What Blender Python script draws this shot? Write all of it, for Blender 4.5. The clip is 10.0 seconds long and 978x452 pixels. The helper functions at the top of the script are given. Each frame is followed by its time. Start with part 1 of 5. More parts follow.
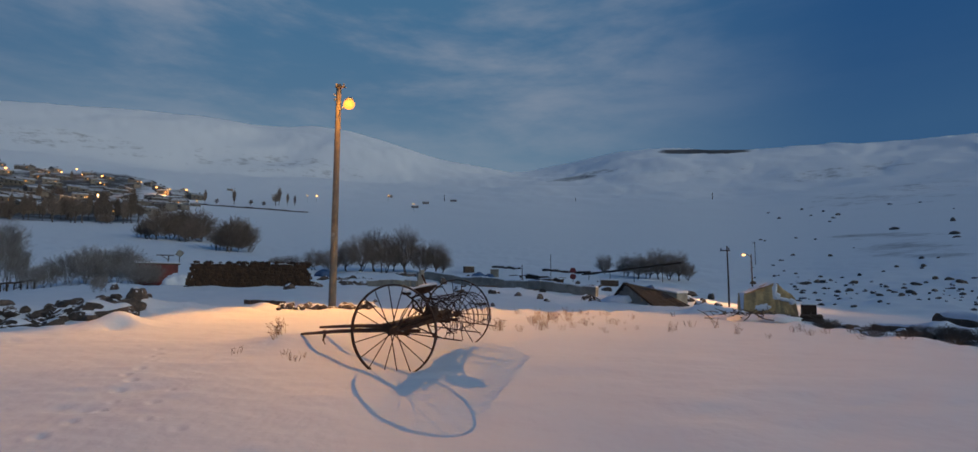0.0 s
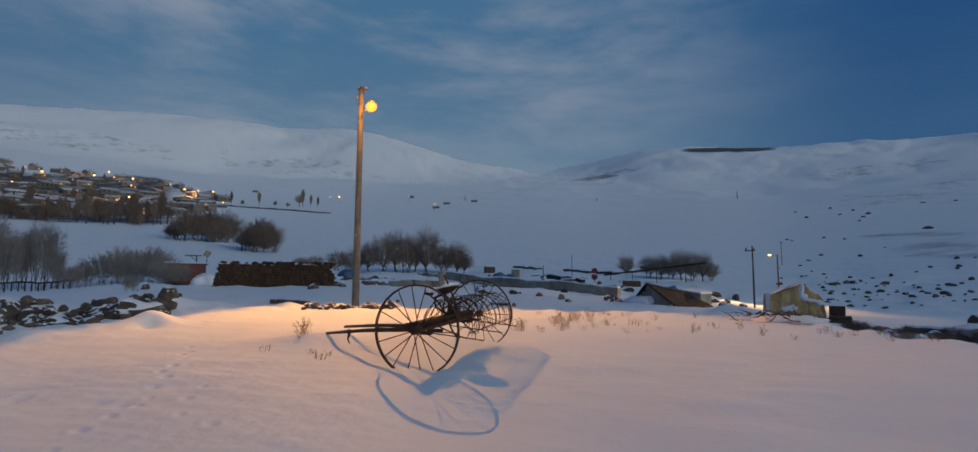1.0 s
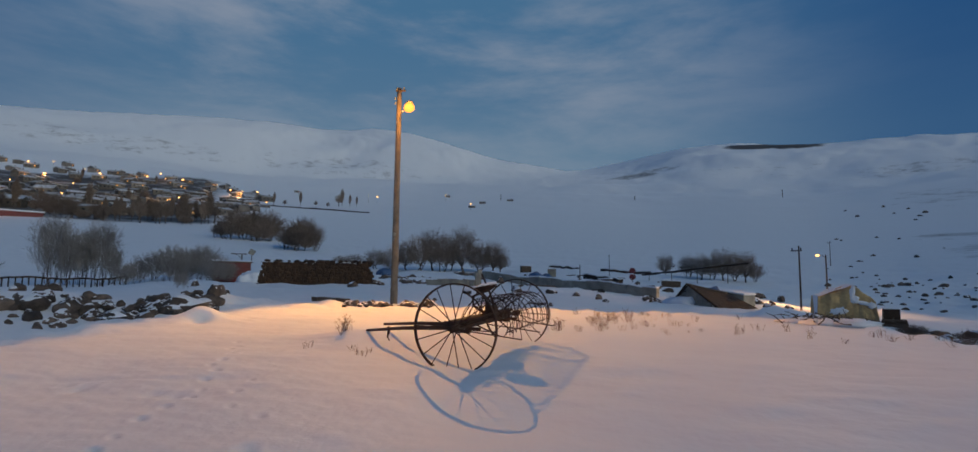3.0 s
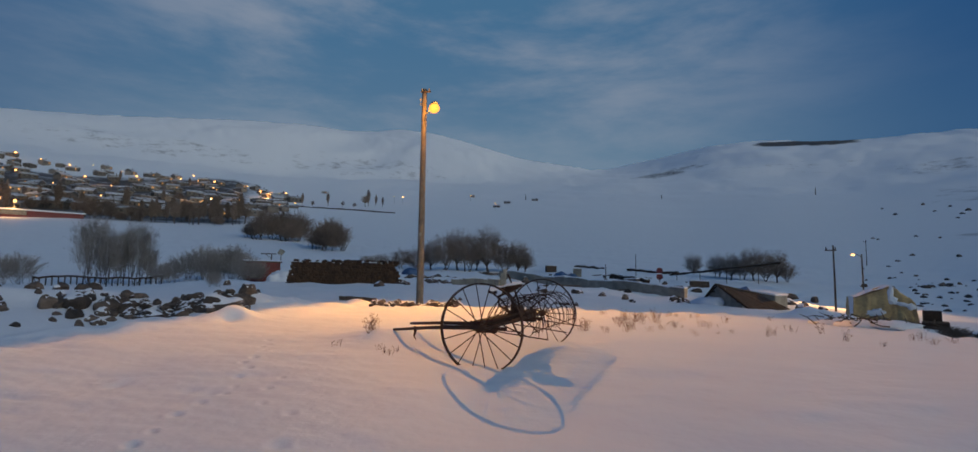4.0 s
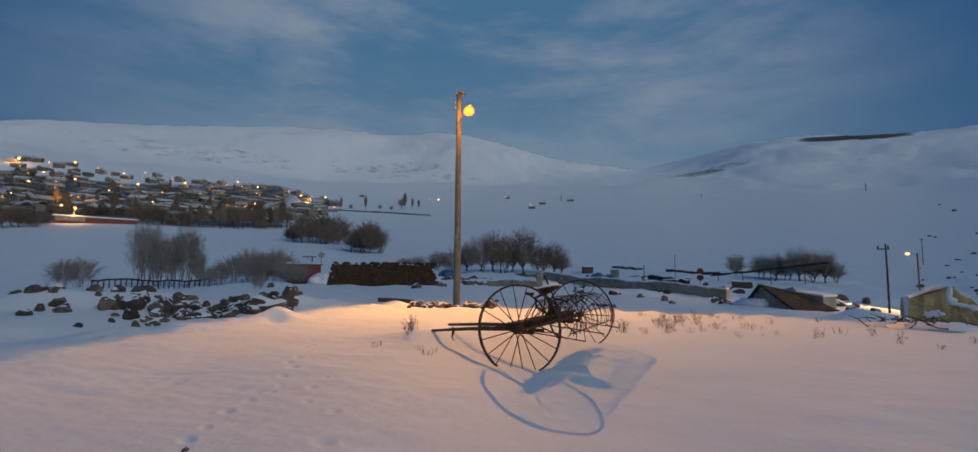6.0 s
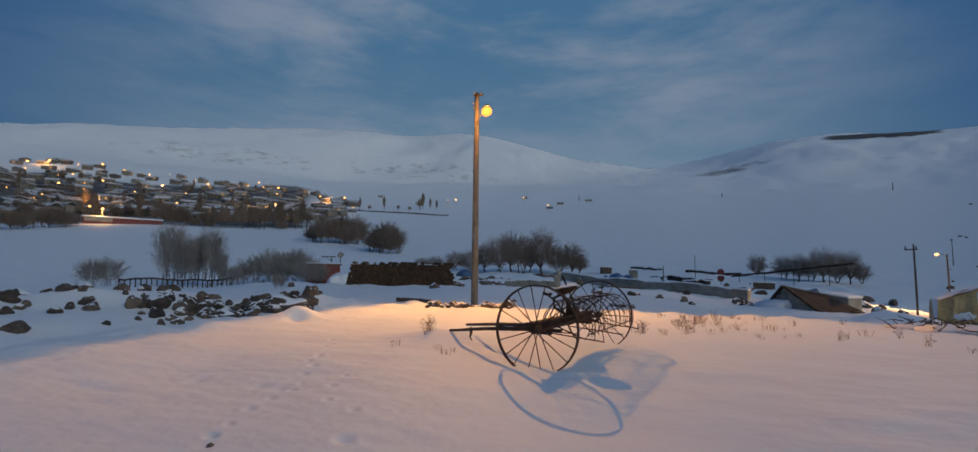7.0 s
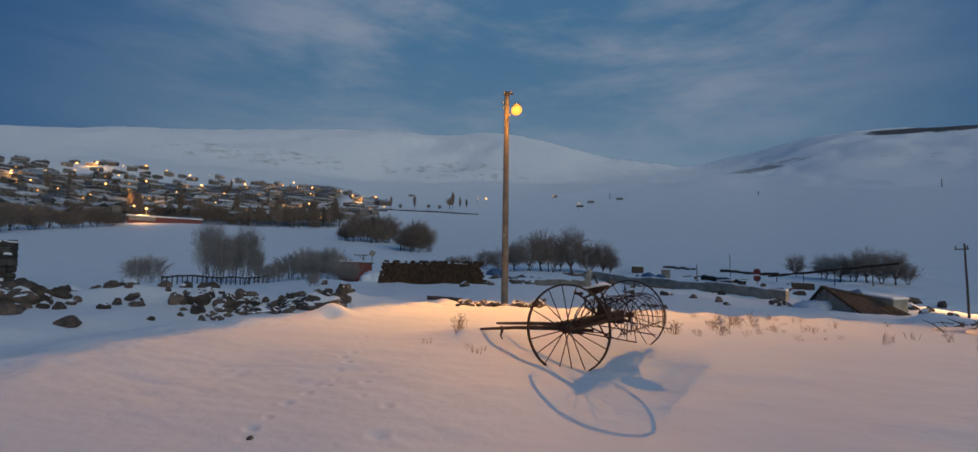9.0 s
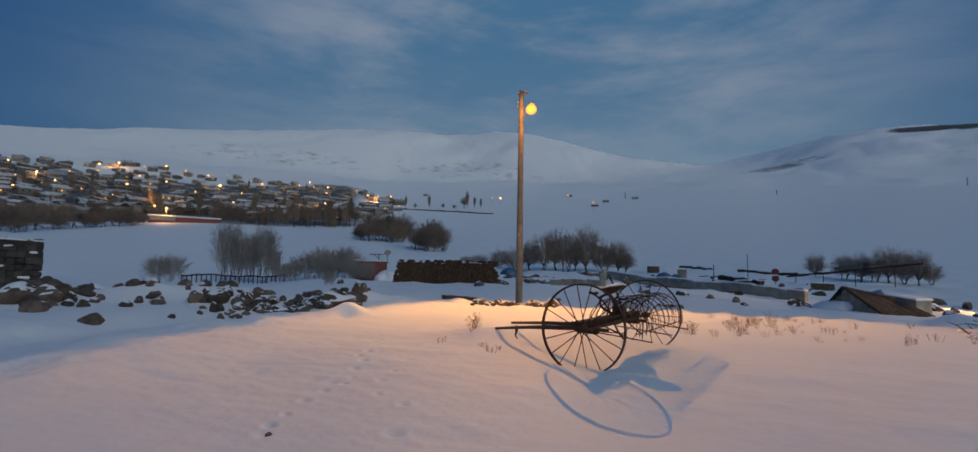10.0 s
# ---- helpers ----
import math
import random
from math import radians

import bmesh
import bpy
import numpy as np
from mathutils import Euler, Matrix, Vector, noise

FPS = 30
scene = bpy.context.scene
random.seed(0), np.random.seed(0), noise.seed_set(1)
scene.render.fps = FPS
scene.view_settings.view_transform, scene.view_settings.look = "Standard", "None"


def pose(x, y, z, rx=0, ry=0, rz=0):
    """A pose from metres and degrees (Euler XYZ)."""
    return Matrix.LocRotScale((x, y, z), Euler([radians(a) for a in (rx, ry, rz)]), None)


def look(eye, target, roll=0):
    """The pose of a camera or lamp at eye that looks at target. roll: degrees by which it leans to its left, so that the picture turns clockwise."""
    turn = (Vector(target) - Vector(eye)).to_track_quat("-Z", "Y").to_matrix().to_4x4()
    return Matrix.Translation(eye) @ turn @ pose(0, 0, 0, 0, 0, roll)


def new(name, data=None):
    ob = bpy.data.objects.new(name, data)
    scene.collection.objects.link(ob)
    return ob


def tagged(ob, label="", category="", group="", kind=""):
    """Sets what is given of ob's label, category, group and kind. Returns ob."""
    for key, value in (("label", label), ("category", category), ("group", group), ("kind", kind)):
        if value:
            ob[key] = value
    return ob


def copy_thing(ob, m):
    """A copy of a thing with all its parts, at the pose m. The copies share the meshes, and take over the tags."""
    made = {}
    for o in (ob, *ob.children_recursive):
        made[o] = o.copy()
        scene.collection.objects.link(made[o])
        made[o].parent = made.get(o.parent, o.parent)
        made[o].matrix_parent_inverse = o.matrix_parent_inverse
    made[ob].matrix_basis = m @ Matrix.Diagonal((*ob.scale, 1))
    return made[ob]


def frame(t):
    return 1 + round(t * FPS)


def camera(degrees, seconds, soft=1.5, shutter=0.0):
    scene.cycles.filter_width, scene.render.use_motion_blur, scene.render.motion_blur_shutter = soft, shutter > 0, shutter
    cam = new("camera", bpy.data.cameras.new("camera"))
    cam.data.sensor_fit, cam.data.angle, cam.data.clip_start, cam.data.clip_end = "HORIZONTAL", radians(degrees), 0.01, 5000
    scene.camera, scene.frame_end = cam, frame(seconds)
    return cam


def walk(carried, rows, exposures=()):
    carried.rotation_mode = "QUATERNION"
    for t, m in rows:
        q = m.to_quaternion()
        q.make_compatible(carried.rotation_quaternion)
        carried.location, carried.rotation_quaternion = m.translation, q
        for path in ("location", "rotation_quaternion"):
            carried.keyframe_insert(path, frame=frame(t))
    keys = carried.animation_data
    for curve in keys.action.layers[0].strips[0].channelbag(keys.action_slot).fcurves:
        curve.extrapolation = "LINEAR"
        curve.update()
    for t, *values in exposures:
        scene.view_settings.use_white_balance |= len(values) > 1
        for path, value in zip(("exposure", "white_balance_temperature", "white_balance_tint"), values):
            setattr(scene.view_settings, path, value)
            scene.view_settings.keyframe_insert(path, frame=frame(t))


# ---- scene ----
# ------------------------------------------------------------------ camera
EYE_Z = 1.74
cam = camera(85.3, 10.0)
PATH = [  # t, x, y, dz, yaw, pitch, roll
    (0.0, 0.0, 0.0, 0.0, 0.0, 5.6, -0.3), (0.5, -0.004, -0.05, 0.002, 1.12, 5.57, -0.38), (1.0, -0.013, -0.075, 0.003, 2.24, 5.61, -0.36),
    (1.5, -0.018, -0.089, 0.002, 3.05, 5.58, -0.41), (2.0, -0.026, -0.095, 0.001, 3.8, 5.56, -0.55), (2.5, -0.036, -0.097, 0.0, 4.83, 5.52, -0.66),
    (4.0, -0.062, -0.101, 0.003, 8.76, 5.43, -0.81), (4.5, -0.065, -0.112, 0.004, 9.98, 5.41, -0.74), (5.0, -0.066, -0.132, 0.003, 11.12, 5.55, -0.47),
    (5.5, -0.067, -0.145, 0.003, 11.85, 5.55, -0.47), (7.0, -0.068, -0.178, 0.002, 14.51, 5.54, -0.73), (7.5, -0.067, -0.184, 0.002, 15.45, 5.48, -0.73),
    (8.0, -0.070, -0.186, 0.002, 16.13, 5.46, -0.8), (8.5, -0.077, -0.2, 0.002, 17.0, 5.41, -0.92), (9.0, -0.081, -0.201, 0.005, 17.7, 5.36, -0.99),
    (9.5, -0.083, -0.208, 0.006, 18.31, 5.33, -1.07), (10.0, -0.082, -0.217, 0.005, 19.25, 5.27, -1.13)]
walk(cam, [(t, pose(x, y, EYE_Z + dz, 90 + p, r, yw)) for t, x, y, dz, yw, p, r in PATH])

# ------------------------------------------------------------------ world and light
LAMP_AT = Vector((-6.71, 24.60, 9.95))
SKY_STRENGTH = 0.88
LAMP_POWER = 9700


def build_world():
    w = bpy.data.worlds.new("dusk_sky")
    scene.world = w
    w.use_nodes = True
    nt = w.node_tree
    nt.nodes.clear()
    N, L = nt.nodes.new, nt.links.new
    out, bg = N("ShaderNodeOutputWorld"), N("ShaderNodeBackground")
    bg.inputs["Strength"].default_value = SKY_STRENGTH
    co = N("ShaderNodeTexCoord")
    sep = N("ShaderNodeSeparateXYZ")
    L(co.outputs["Generated"], sep.inputs[0])
    # clear dusk sky, from the horizon to the zenith
    ramp = N("ShaderNodeValToRGB")
    e = ramp.color_ramp.elements
    e[0].position, e[0].color = 0.0, (0.105, 0.195, 0.305, 1)
    e[1].position, e[1].color = 1.0, (0.040, 0.138, 0.275, 1)
    for at, colour in ((0.23, (0.098, 0.185, 0.300, 1)), (0.32, (0.066, 0.152, 0.280, 1)), (0.42, (0.050, 0.138, 0.275, 1))):
        e.new(at).color = colour
    L(sep.outputs["Z"], ramp.inputs["Fac"])
    # thin streaked clouds
    mp = N("ShaderNodeMapping")
    mp.inputs["Scale"].default_value = (2.2, 2.2, 8.5)
    mp.inputs["Rotation"].default_value = (0.0, 0.16, 0.0)
    L(co.outputs["Generated"], mp.inputs["Vector"])
    n1 = N("ShaderNodeTexNoise")
    n1.inputs["Scale"].default_value, n1.inputs["Detail"].default_value = 1.15, 9.0
    n1.inputs["Roughness"].default_value, n1.inputs["Distortion"].default_value = 0.6, 0.15
    L(mp.outputs[0], n1.inputs["Vector"])
    cl = N("ShaderNodeMapRange")
    cl.interpolation_type = "SMOOTHSTEP"
    cl.inputs["From Min"].default_value, cl.inputs["From Max"].default_value = 0.36, 0.7
    L(n1.outputs["Fac"], cl.inputs["Value"])
    amt = N("ShaderNodeMath")
    amt.operation = "MULTIPLY_ADD"
    ahead = N("ShaderNodeVectorMath")
    ahead.operation = "DOT_PRODUCT"
    L(co.outputs["Generated"], ahead.inputs[0])
    ahead.inputs[1].default_value = Vector((-0.25, 0.92, 0.34)).normalized()
    deep = N("ShaderNodeMapRange")
    deep.interpolation_type = "SMOOTHSTEP"
    deep.inputs["From Min"].default_value, deep.inputs["From Max"].default_value = 0.64, 1.0
    L(ahead.outputs["Value"], deep.inputs["Value"])
    L(deep.outputs[0], amt.inputs[0])
    amt.inputs[1].default_value, amt.inputs[2].default_value = 0.56, 0.06
    mul = N("ShaderNodeMath")
    mul.operation = "MULTIPLY"
    high = N("ShaderNodeMapRange")
    high.interpolation_type = "SMOOTHSTEP"
    high.inputs["From Min"].default_value, high.inputs["From Max"].default_value = 0.14, 0.42
    high.inputs["To Min"].default_value, high.inputs["To Max"].default_value = 0.45, 1.0
    L(sep.outputs["Z"], high.inputs["Value"])
    lift = N("ShaderNodeMath")
    lift.operation = "MULTIPLY"
    L(cl.outputs[0], lift.inputs[0])
    L(high.outputs[0], lift.inputs[1])
    L(lift.outputs[0], mul.inputs[0])
    L(amt.outputs[0], mul.inputs[1])
    mix = N("ShaderNodeMixRGB")
    L(mul.outputs[0], mix.inputs["Fac"])
    L(ramp.outputs["Color"], mix.inputs["Color1"])
    mix.inputs["Color2"].default_value = (0.27, 0.31, 0.40, 1)
    # unseen afterglow behind the viewer, low to the right, added to brighten facing slopes
    dot = N("ShaderNodeVectorMath")
    dot.operation = "DOT_PRODUCT"
    L(co.outputs["Generated"], dot.inputs[0])
    dot.inputs[1].default_value = Vector((0.80, -0.60, 0.08)).normalized()
    back = N("ShaderNodeMapRange")
    back.interpolation_type = "SMOOTHSTEP"
    back.inputs["From Min"].default_value, back.inputs["From Max"].default_value = 0.78, 1.0
    L(dot.outputs["Value"], back.inputs["Value"])
    gl = N("ShaderNodeMixRGB")
    gl.blend_type = "ADD"
    L(back.outputs[0], gl.inputs["Fac"])
    gl.inputs["Color2"].default_value = (4.15, 4.1, 3.35, 1)
    # sky colour raised around the lamp for its bloom and thin cloud, deeper both sides
    tint = N("ShaderNodeMixRGB")
    L(deep.outputs[0], tint.inputs["Fac"])
    tint.inputs["Color1"].default_value, tint.inputs["Color2"].default_value = (0.40, 0.60, 0.80, 1), (1.34, 1.24, 1.12, 1)
    dk = N("ShaderNodeVectorMath")
    dk.operation = "MULTIPLY"
    L(mix.outputs[0], dk.inputs[0])
    L(tint.outputs[0], dk.inputs[1])
    L(dk.outputs[0], gl.inputs["Color1"])
    L(gl.outputs[0], bg.inputs["Color"])
    L(bg.outputs[0], out.inputs["Surface"])


build_world()
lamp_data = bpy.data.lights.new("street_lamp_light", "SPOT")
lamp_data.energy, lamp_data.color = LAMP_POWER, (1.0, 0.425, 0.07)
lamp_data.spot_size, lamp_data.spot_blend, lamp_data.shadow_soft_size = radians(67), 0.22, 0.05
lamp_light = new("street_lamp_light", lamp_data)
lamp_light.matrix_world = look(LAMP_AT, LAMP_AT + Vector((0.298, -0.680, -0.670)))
# stray light of the lamp's glass on its own pole
stray_data = bpy.data.lights.new("street_lamp_stray", "POINT")
stray_data.energy, stray_data.color, stray_data.shadow_soft_size = 260, (1.0, 0.42, 0.06), 0.05
new("street_lamp_stray", stray_data).location = LAMP_AT + Vector((0.1, -0.85, -0.2))
scene.view_settings.exposure = 0.0


# ------------------------------------------------------------------ materials
def material(name, base, dark, scale=3.0, rough=0.85, bump=0.3, bump_scale=30.0, metal=0.0, spread=0.12, coords="Object"):
    """A surface with a coarse and a fine mottling, a grain in relief, and a spread from piece to piece."""
    m = bpy.data.materials.new(name)
    m.use_nodes = True
    nt = m.node_tree
    N, L = nt.nodes.new, nt.links.new
    b = nt.nodes["Principled BSDF"]
    b.inputs["Roughness"].default_value, b.inputs["Metallic"].default_value = rough, metal
    co = N("ShaderNodeTexCoord")
    n1, n2 = N("ShaderNodeTexNoise"), N("ShaderNodeTexNoise")
    n1.inputs["Scale"].default_value, n1.inputs["Detail"].default_value = scale, 5.0
    n2.inputs["Scale"].default_value, n2.inputs["Detail"].default_value = bump_scale, 4.0
    L(co.outputs[coords], n1.inputs["Vector"])
    L(co.outputs[coords], n2.inputs["Vector"])
    ad = N("ShaderNodeMath")
    ad.operation = "MULTIPLY_ADD"
    L(n2.outputs["Fac"], ad.inputs[0])
    ad.inputs[1].default_value = 0.45
    L(n1.outputs["Fac"], ad.inputs[2])
    mr = N("ShaderNodeMapRange")
    mr.inputs["From Min"].default_value, mr.inputs["From Max"].default_value = 0.52, 0.95
    L(ad.outputs[0], mr.inputs["Value"])
    mix = N("ShaderNodeMixRGB")
    L(mr.outputs[0], mix.inputs["Fac"])
    mix.inputs["Color1"].default_value, mix.inputs["Color2"].default_value = (*dark, 1), (*base, 1)
    info = N("ShaderNodeObjectInfo")
    hsv = N("ShaderNodeHueSaturation")
    v = N("ShaderNodeMapRange")
    v.inputs["To Min"].default_value, v.inputs["To Max"].default_value = 1 - spread, 1 + spread
    L(info.outputs["Random"], v.inputs["Value"])
    L(v.outputs[0], hsv.inputs["Value"])
    L(mix.outputs[0], hsv.inputs["Color"])
    L(hsv.outputs[0], b.inputs["Base Color"])
    bp = N("ShaderNodeBump")
    bp.inputs["Strength"].default_value, bp.inputs["Distance"].default_value = bump, 0.05
    L(n2.outputs["Fac"], bp.inputs["Height"])
    L(bp.outputs[0], b.inputs["Normal"])
    return m


def glow(name, colour, strength):
    m = bpy.data.materials.new(name)
    m.use_nodes = True
    b = m.node_tree.nodes["Principled BSDF"]
    b.inputs["Base Color"].default_value = (0.06, 0.04, 0.015, 1)
    b.inputs["Specular IOR Level"].default_value = 0.1
    b.inputs["Emission Color"].default_value = (*colour, 1)
    b.inputs["Emission Strength"].default_value = strength
    m.cycles.emission_sampling = "NONE"
    return m


def snow_ground():
    """Snow, with bare earth and scrub where the 'bare' amount of the terrain lets it through."""
    m = bpy.data.materials.new("snow_ground")
    m.use_nodes = True
    nt = m.node_tree
    N, L = nt.nodes.new, nt.links.new
    b = nt.nodes["Principled BSDF"]
    b.inputs["Roughness"].default_value = 0.75
    b.inputs["Specular IOR Level"].default_value = 0.25
    co = N("ShaderNodeTexCoord")
    big, small = N("ShaderNodeTexNoise"), N("ShaderNodeTexNoise")
    big.inputs["Scale"].default_value, big.inputs["Detail"].default_value = 0.55, 4.0
    small.inputs["Scale"].default_value, small.inputs["Detail"].default_value = 6.0, 8.0
    for n in (big, small):
        L(co.outputs["Object"], n.inputs["Vector"])
    snow = N("ShaderNodeMixRGB")
    L(big.outputs["Fac"], snow.inputs["Fac"])
    snow.inputs["Color1"].default_value, snow.inputs["Color2"].default_value = (0.74, 0.76, 0.80, 1), (0.84, 0.85, 0.87, 1)
    # earth, stones and dry scrub
    patch = N("ShaderNodeTexNoise")
    patch.inputs["Scale"].default_value, patch.inputs["Detail"].default_value, patch.inputs["Roughness"].default_value = 0.035, 10.0, 0.78
    L(co.outputs["Object"], patch.inputs["Vector"])
    att = N("ShaderNodeAttribute")
    att.attribute_name = "bare"
    sm = N("ShaderNodeMath")
    L(patch.outputs["Fac"], sm.inputs[0])
    L(att.outputs["Fac"], sm.inputs[1])
    th = N("ShaderNodeMapRange")
    th.inputs["From Min"].default_value, th.inputs["From Max"].default_value = 0.92, 1.16
    L(sm.outputs[0], th.inputs["Value"])
    mix = N("ShaderNodeMixRGB")
    L(th.outputs[0], mix.inputs["Fac"])
    L(snow.outputs[0], mix.inputs["Color1"])
    mix.inputs["Color2"].default_value = (0.085, 0.075, 0.07, 1)
    L(mix.outputs[0], b.inputs["Base Color"])
    bp, bp2 = N("ShaderNodeBump"), N("ShaderNodeBump")
    bp.inputs["Strength"].default_value, bp.inputs["Distance"].default_value = 0.35, 0.25
    bp2.inputs["Strength"].default_value, bp2.inputs["Distance"].default_value = 0.35, 0.04
    L(big.outputs["Fac"], bp.inputs["Height"])
    L(small.outputs["Fac"], bp2.inputs["Height"])
    L(bp.outputs[0], bp2.inputs["Normal"])
    L(bp2.outputs[0], b.inputs["Normal"])
    return m


M_GROUND = snow_ground()
M_SNOW = material("snow", (0.82, 0.84, 0.87), (0.72, 0.75, 0.8), 2.0, 0.75, 0.25, 18.0, spread=0.03)
M_RUST = material("rusted_iron", (0.075, 0.036, 0.02), (0.03, 0.017, 0.012), 9.0, 0.8, 0.3, 60.0, 0.35)
M_OLDWOOD = material("weathered_wood", (0.12, 0.085, 0.06), (0.05, 0.037, 0.028), 5.0, 0.9, 0.5, 40.0)
M_RAKEWOOD = material("dark_oiled_timber", (0.06, 0.035, 0.022), (0.025, 0.016, 0.012), 6.0, 0.85, 0.5, 40.0)
M_POLE = material("pole_wood", (0.24, 0.185, 0.135), (0.13, 0.10, 0.075), 3.0, 0.85, 0.4, 25.0)
M_STONE = material("field_stone", (0.16, 0.12, 0.095), (0.045, 0.036, 0.032), 1.6, 0.9, 0.6, 14.0, spread=0.5)
M_SOD = material("peat_sod", (0.066, 0.037, 0.02), (0.028, 0.017, 0.011), 2.5, 0.95, 0.9, 9.0, spread=0.25)
M_BARK = material("winter_bark", (0.14, 0.11, 0.095), (0.07, 0.057, 0.05), 3.0, 0.95, 0.5, 20.0)
M_TWIG = material("winter_twigs", (0.27, 0.205, 0.165), (0.16, 0.122, 0.10), 0.8, 0.95, 0.0, 5.0, spread=0.2)
M_FROST = material("frosted_twigs", (0.33, 0.31, 0.305), (0.21, 0.195, 0.19), 0.8, 0.95, 0.0, 5.0, spread=0.1)
M_BASALT = material("dark_basalt", (0.06, 0.055, 0.05), (0.022, 0.021, 0.02), 1.8, 0.9, 0.7, 12.0, spread=0.4)
M_RED = material("red_sheet_metal", (0.19, 0.03, 0.03), (0.09, 0.018, 0.018), 2.0, 0.6, 0.2, 12.0)
M_CONCRETE = material("pale_plaster", (0.36, 0.335, 0.28), (0.19, 0.18, 0.155), 1.2, 0.9, 0.4, 10.0)
M_TARP = material("tan_tarpaulin", (0.62, 0.45, 0.21), (0.34, 0.235, 0.115), 1.4, 0.8, 0.5, 8.0)
M_BLUE = material("blue_sheet", (0.05, 0.12, 0.26), (0.03, 0.06, 0.13), 2.0, 0.6, 0.2, 12.0)
M_DRYGRASS = material("dry_weed", (0.26, 0.17, 0.10), (0.13, 0.085, 0.055), 4.0, 0.95, 0.0, 20.0, spread=0.2)
M_HOUSE = material("house_wall", (0.21, 0.185, 0.165), (0.10, 0.09, 0.08), 0.35, 0.9, 0.2, 3.0, spread=0.45)
M_ROOFSNOW = material("old_roof_snow", (0.62, 0.65, 0.7), (0.2, 0.2, 0.21), 0.5, 0.8, 0.2, 2.5, spread=0.3)
M_DARK = material("dark_glass", (0.03, 0.035, 0.045), (0.02, 0.02, 0.03), 2.0, 0.25, 0.0, 5.0)
M_WINDOW = glow("lit_window", (1.0, 0.45, 0.12), 1.2)
M_LAMP = glow("sodium_lamp", (1.0, 0.31, 0.045), 2.4)
M_FARLAMP = glow("far_sodium_lamp", (1.0, 0.46, 0.13), 4.5)
M_STEEL = material("galvanised_steel", (0.32, 0.32, 0.32), (0.2, 0.2, 0.2), 6.0, 0.5, 0.1, 30.0, 0.7)


# ------------------------------------------------------------------ building helpers
def mesh_of(name, verts, faces, smooth=False):
    me = bpy.data.meshes.new(name)
    me.from_pydata([tuple(v) for v in verts], [], faces)
    if smooth:
        me.polygons.foreach_set("use_smooth", [True] * len(me.polygons))
    me.update()
    return me


def from_bm(name, bm, mat, smooth=False):
    me = bpy.data.meshes.new(name)
    bm.to_mesh(me)
    bm.free()
    me.materials.append(mat)
    if smooth:
        me.polygons.foreach_set("use_smooth", [True] * len(me.polygons))
    return me


def part(name, bm, mat, parent, label="", smooth=False):
    """One mesh object under a thing or a part; bm is a bmesh or a ready mesh."""
    me = bm if isinstance(bm, bpy.types.Mesh) else from_bm(name, bm, mat, smooth)
    ob = new(name, me)
    ob.parent = parent
    if label:
        ob["label"] = label
    return ob


def thing(name, at, label, category, group="", rz=0.0, scale=1.0):
    ob = new(name)
    ob.empty_display_size = 0.2
    ob.matrix_basis = Matrix.LocRotScale(Vector(at), Euler((0, 0, radians(rz))), Vector((scale,) * 3))
    return tagged(ob, label, category, group)


def tube(bm, pts, radii, sides=8, closed=False):
    """A round rod along the points."""
    pts = [Vector(p) for p in pts]
    n = len(pts)
    if not hasattr(radii, "__len__"):
        radii = [radii] * n
    rings = []
    side = None
    for i, p in enumerate(pts):
        a = pts[(i - 1) % n] if (closed or i) else p
        b = pts[(i + 1) % n] if (closed or i < n - 1) else p
        d = (b - a).normalized()
        if side is None:
            side = d.orthogonal().normalized()
        side = (side - d * side.dot(d)).normalized()
        up = d.cross(side)
        rings.append([bm.verts.new(p + radii[i] * (math.cos(2 * math.pi * k / sides) * side + math.sin(2 * math.pi * k / sides) * up)) for k in range(sides)])
    for i in range(n if closed else n - 1):
        r, q = rings[i], rings[(i + 1) % n]
        for k in range(sides):
            bm.faces.new((r[k], r[(k + 1) % sides], q[(k + 1) % sides], q[k]))
    if not closed:
        bm.faces.new(rings[0][::-1])
        bm.faces.new(rings[-1])
    return bm


def rod(a, b, r, r2=None, sides=8):
    return tube(bmesh.new(), [a, b], [r, r if r2 is None else r2], sides)


def block(bm, size, m=None, bevel=0.0, rough=0.0, rng=random):
    """A box, its edges worn and its corners knocked about."""
    made = bmesh.ops.create_cube(bm, size=1.0)["verts"]
    for v in made:
        v.co = Vector((v.co.x * size[0], v.co.y * size[1], v.co.z * size[2])) + Vector((rng.uniform(-rough, rough), rng.uniform(-rough, rough), rng.uniform(-rough, rough)))
    if bevel:
        edges = {e for v in made for e in v.link_edges}
        made = list({v for f in bmesh.ops.bevel(bm, geom=list(edges), offset=bevel, segments=1, affect="EDGES")["faces"] for v in f.verts} | {v for v in made if v.is_valid})
    if m is not None:
        for v in made:
            v.co = m @ v.co
    return bm


def box(size, at=(0, 0, 0), bevel=0.01, rz=0.0, rough=0.0, rng=random):
    return block(bmesh.new(), size, pose(*at, 0, 0, rz), bevel, rough, rng)


# ------------------------------------------------------------------ terrain
RNG = np.random.RandomState(7)
LATTICE = RNG.rand(256, 256)


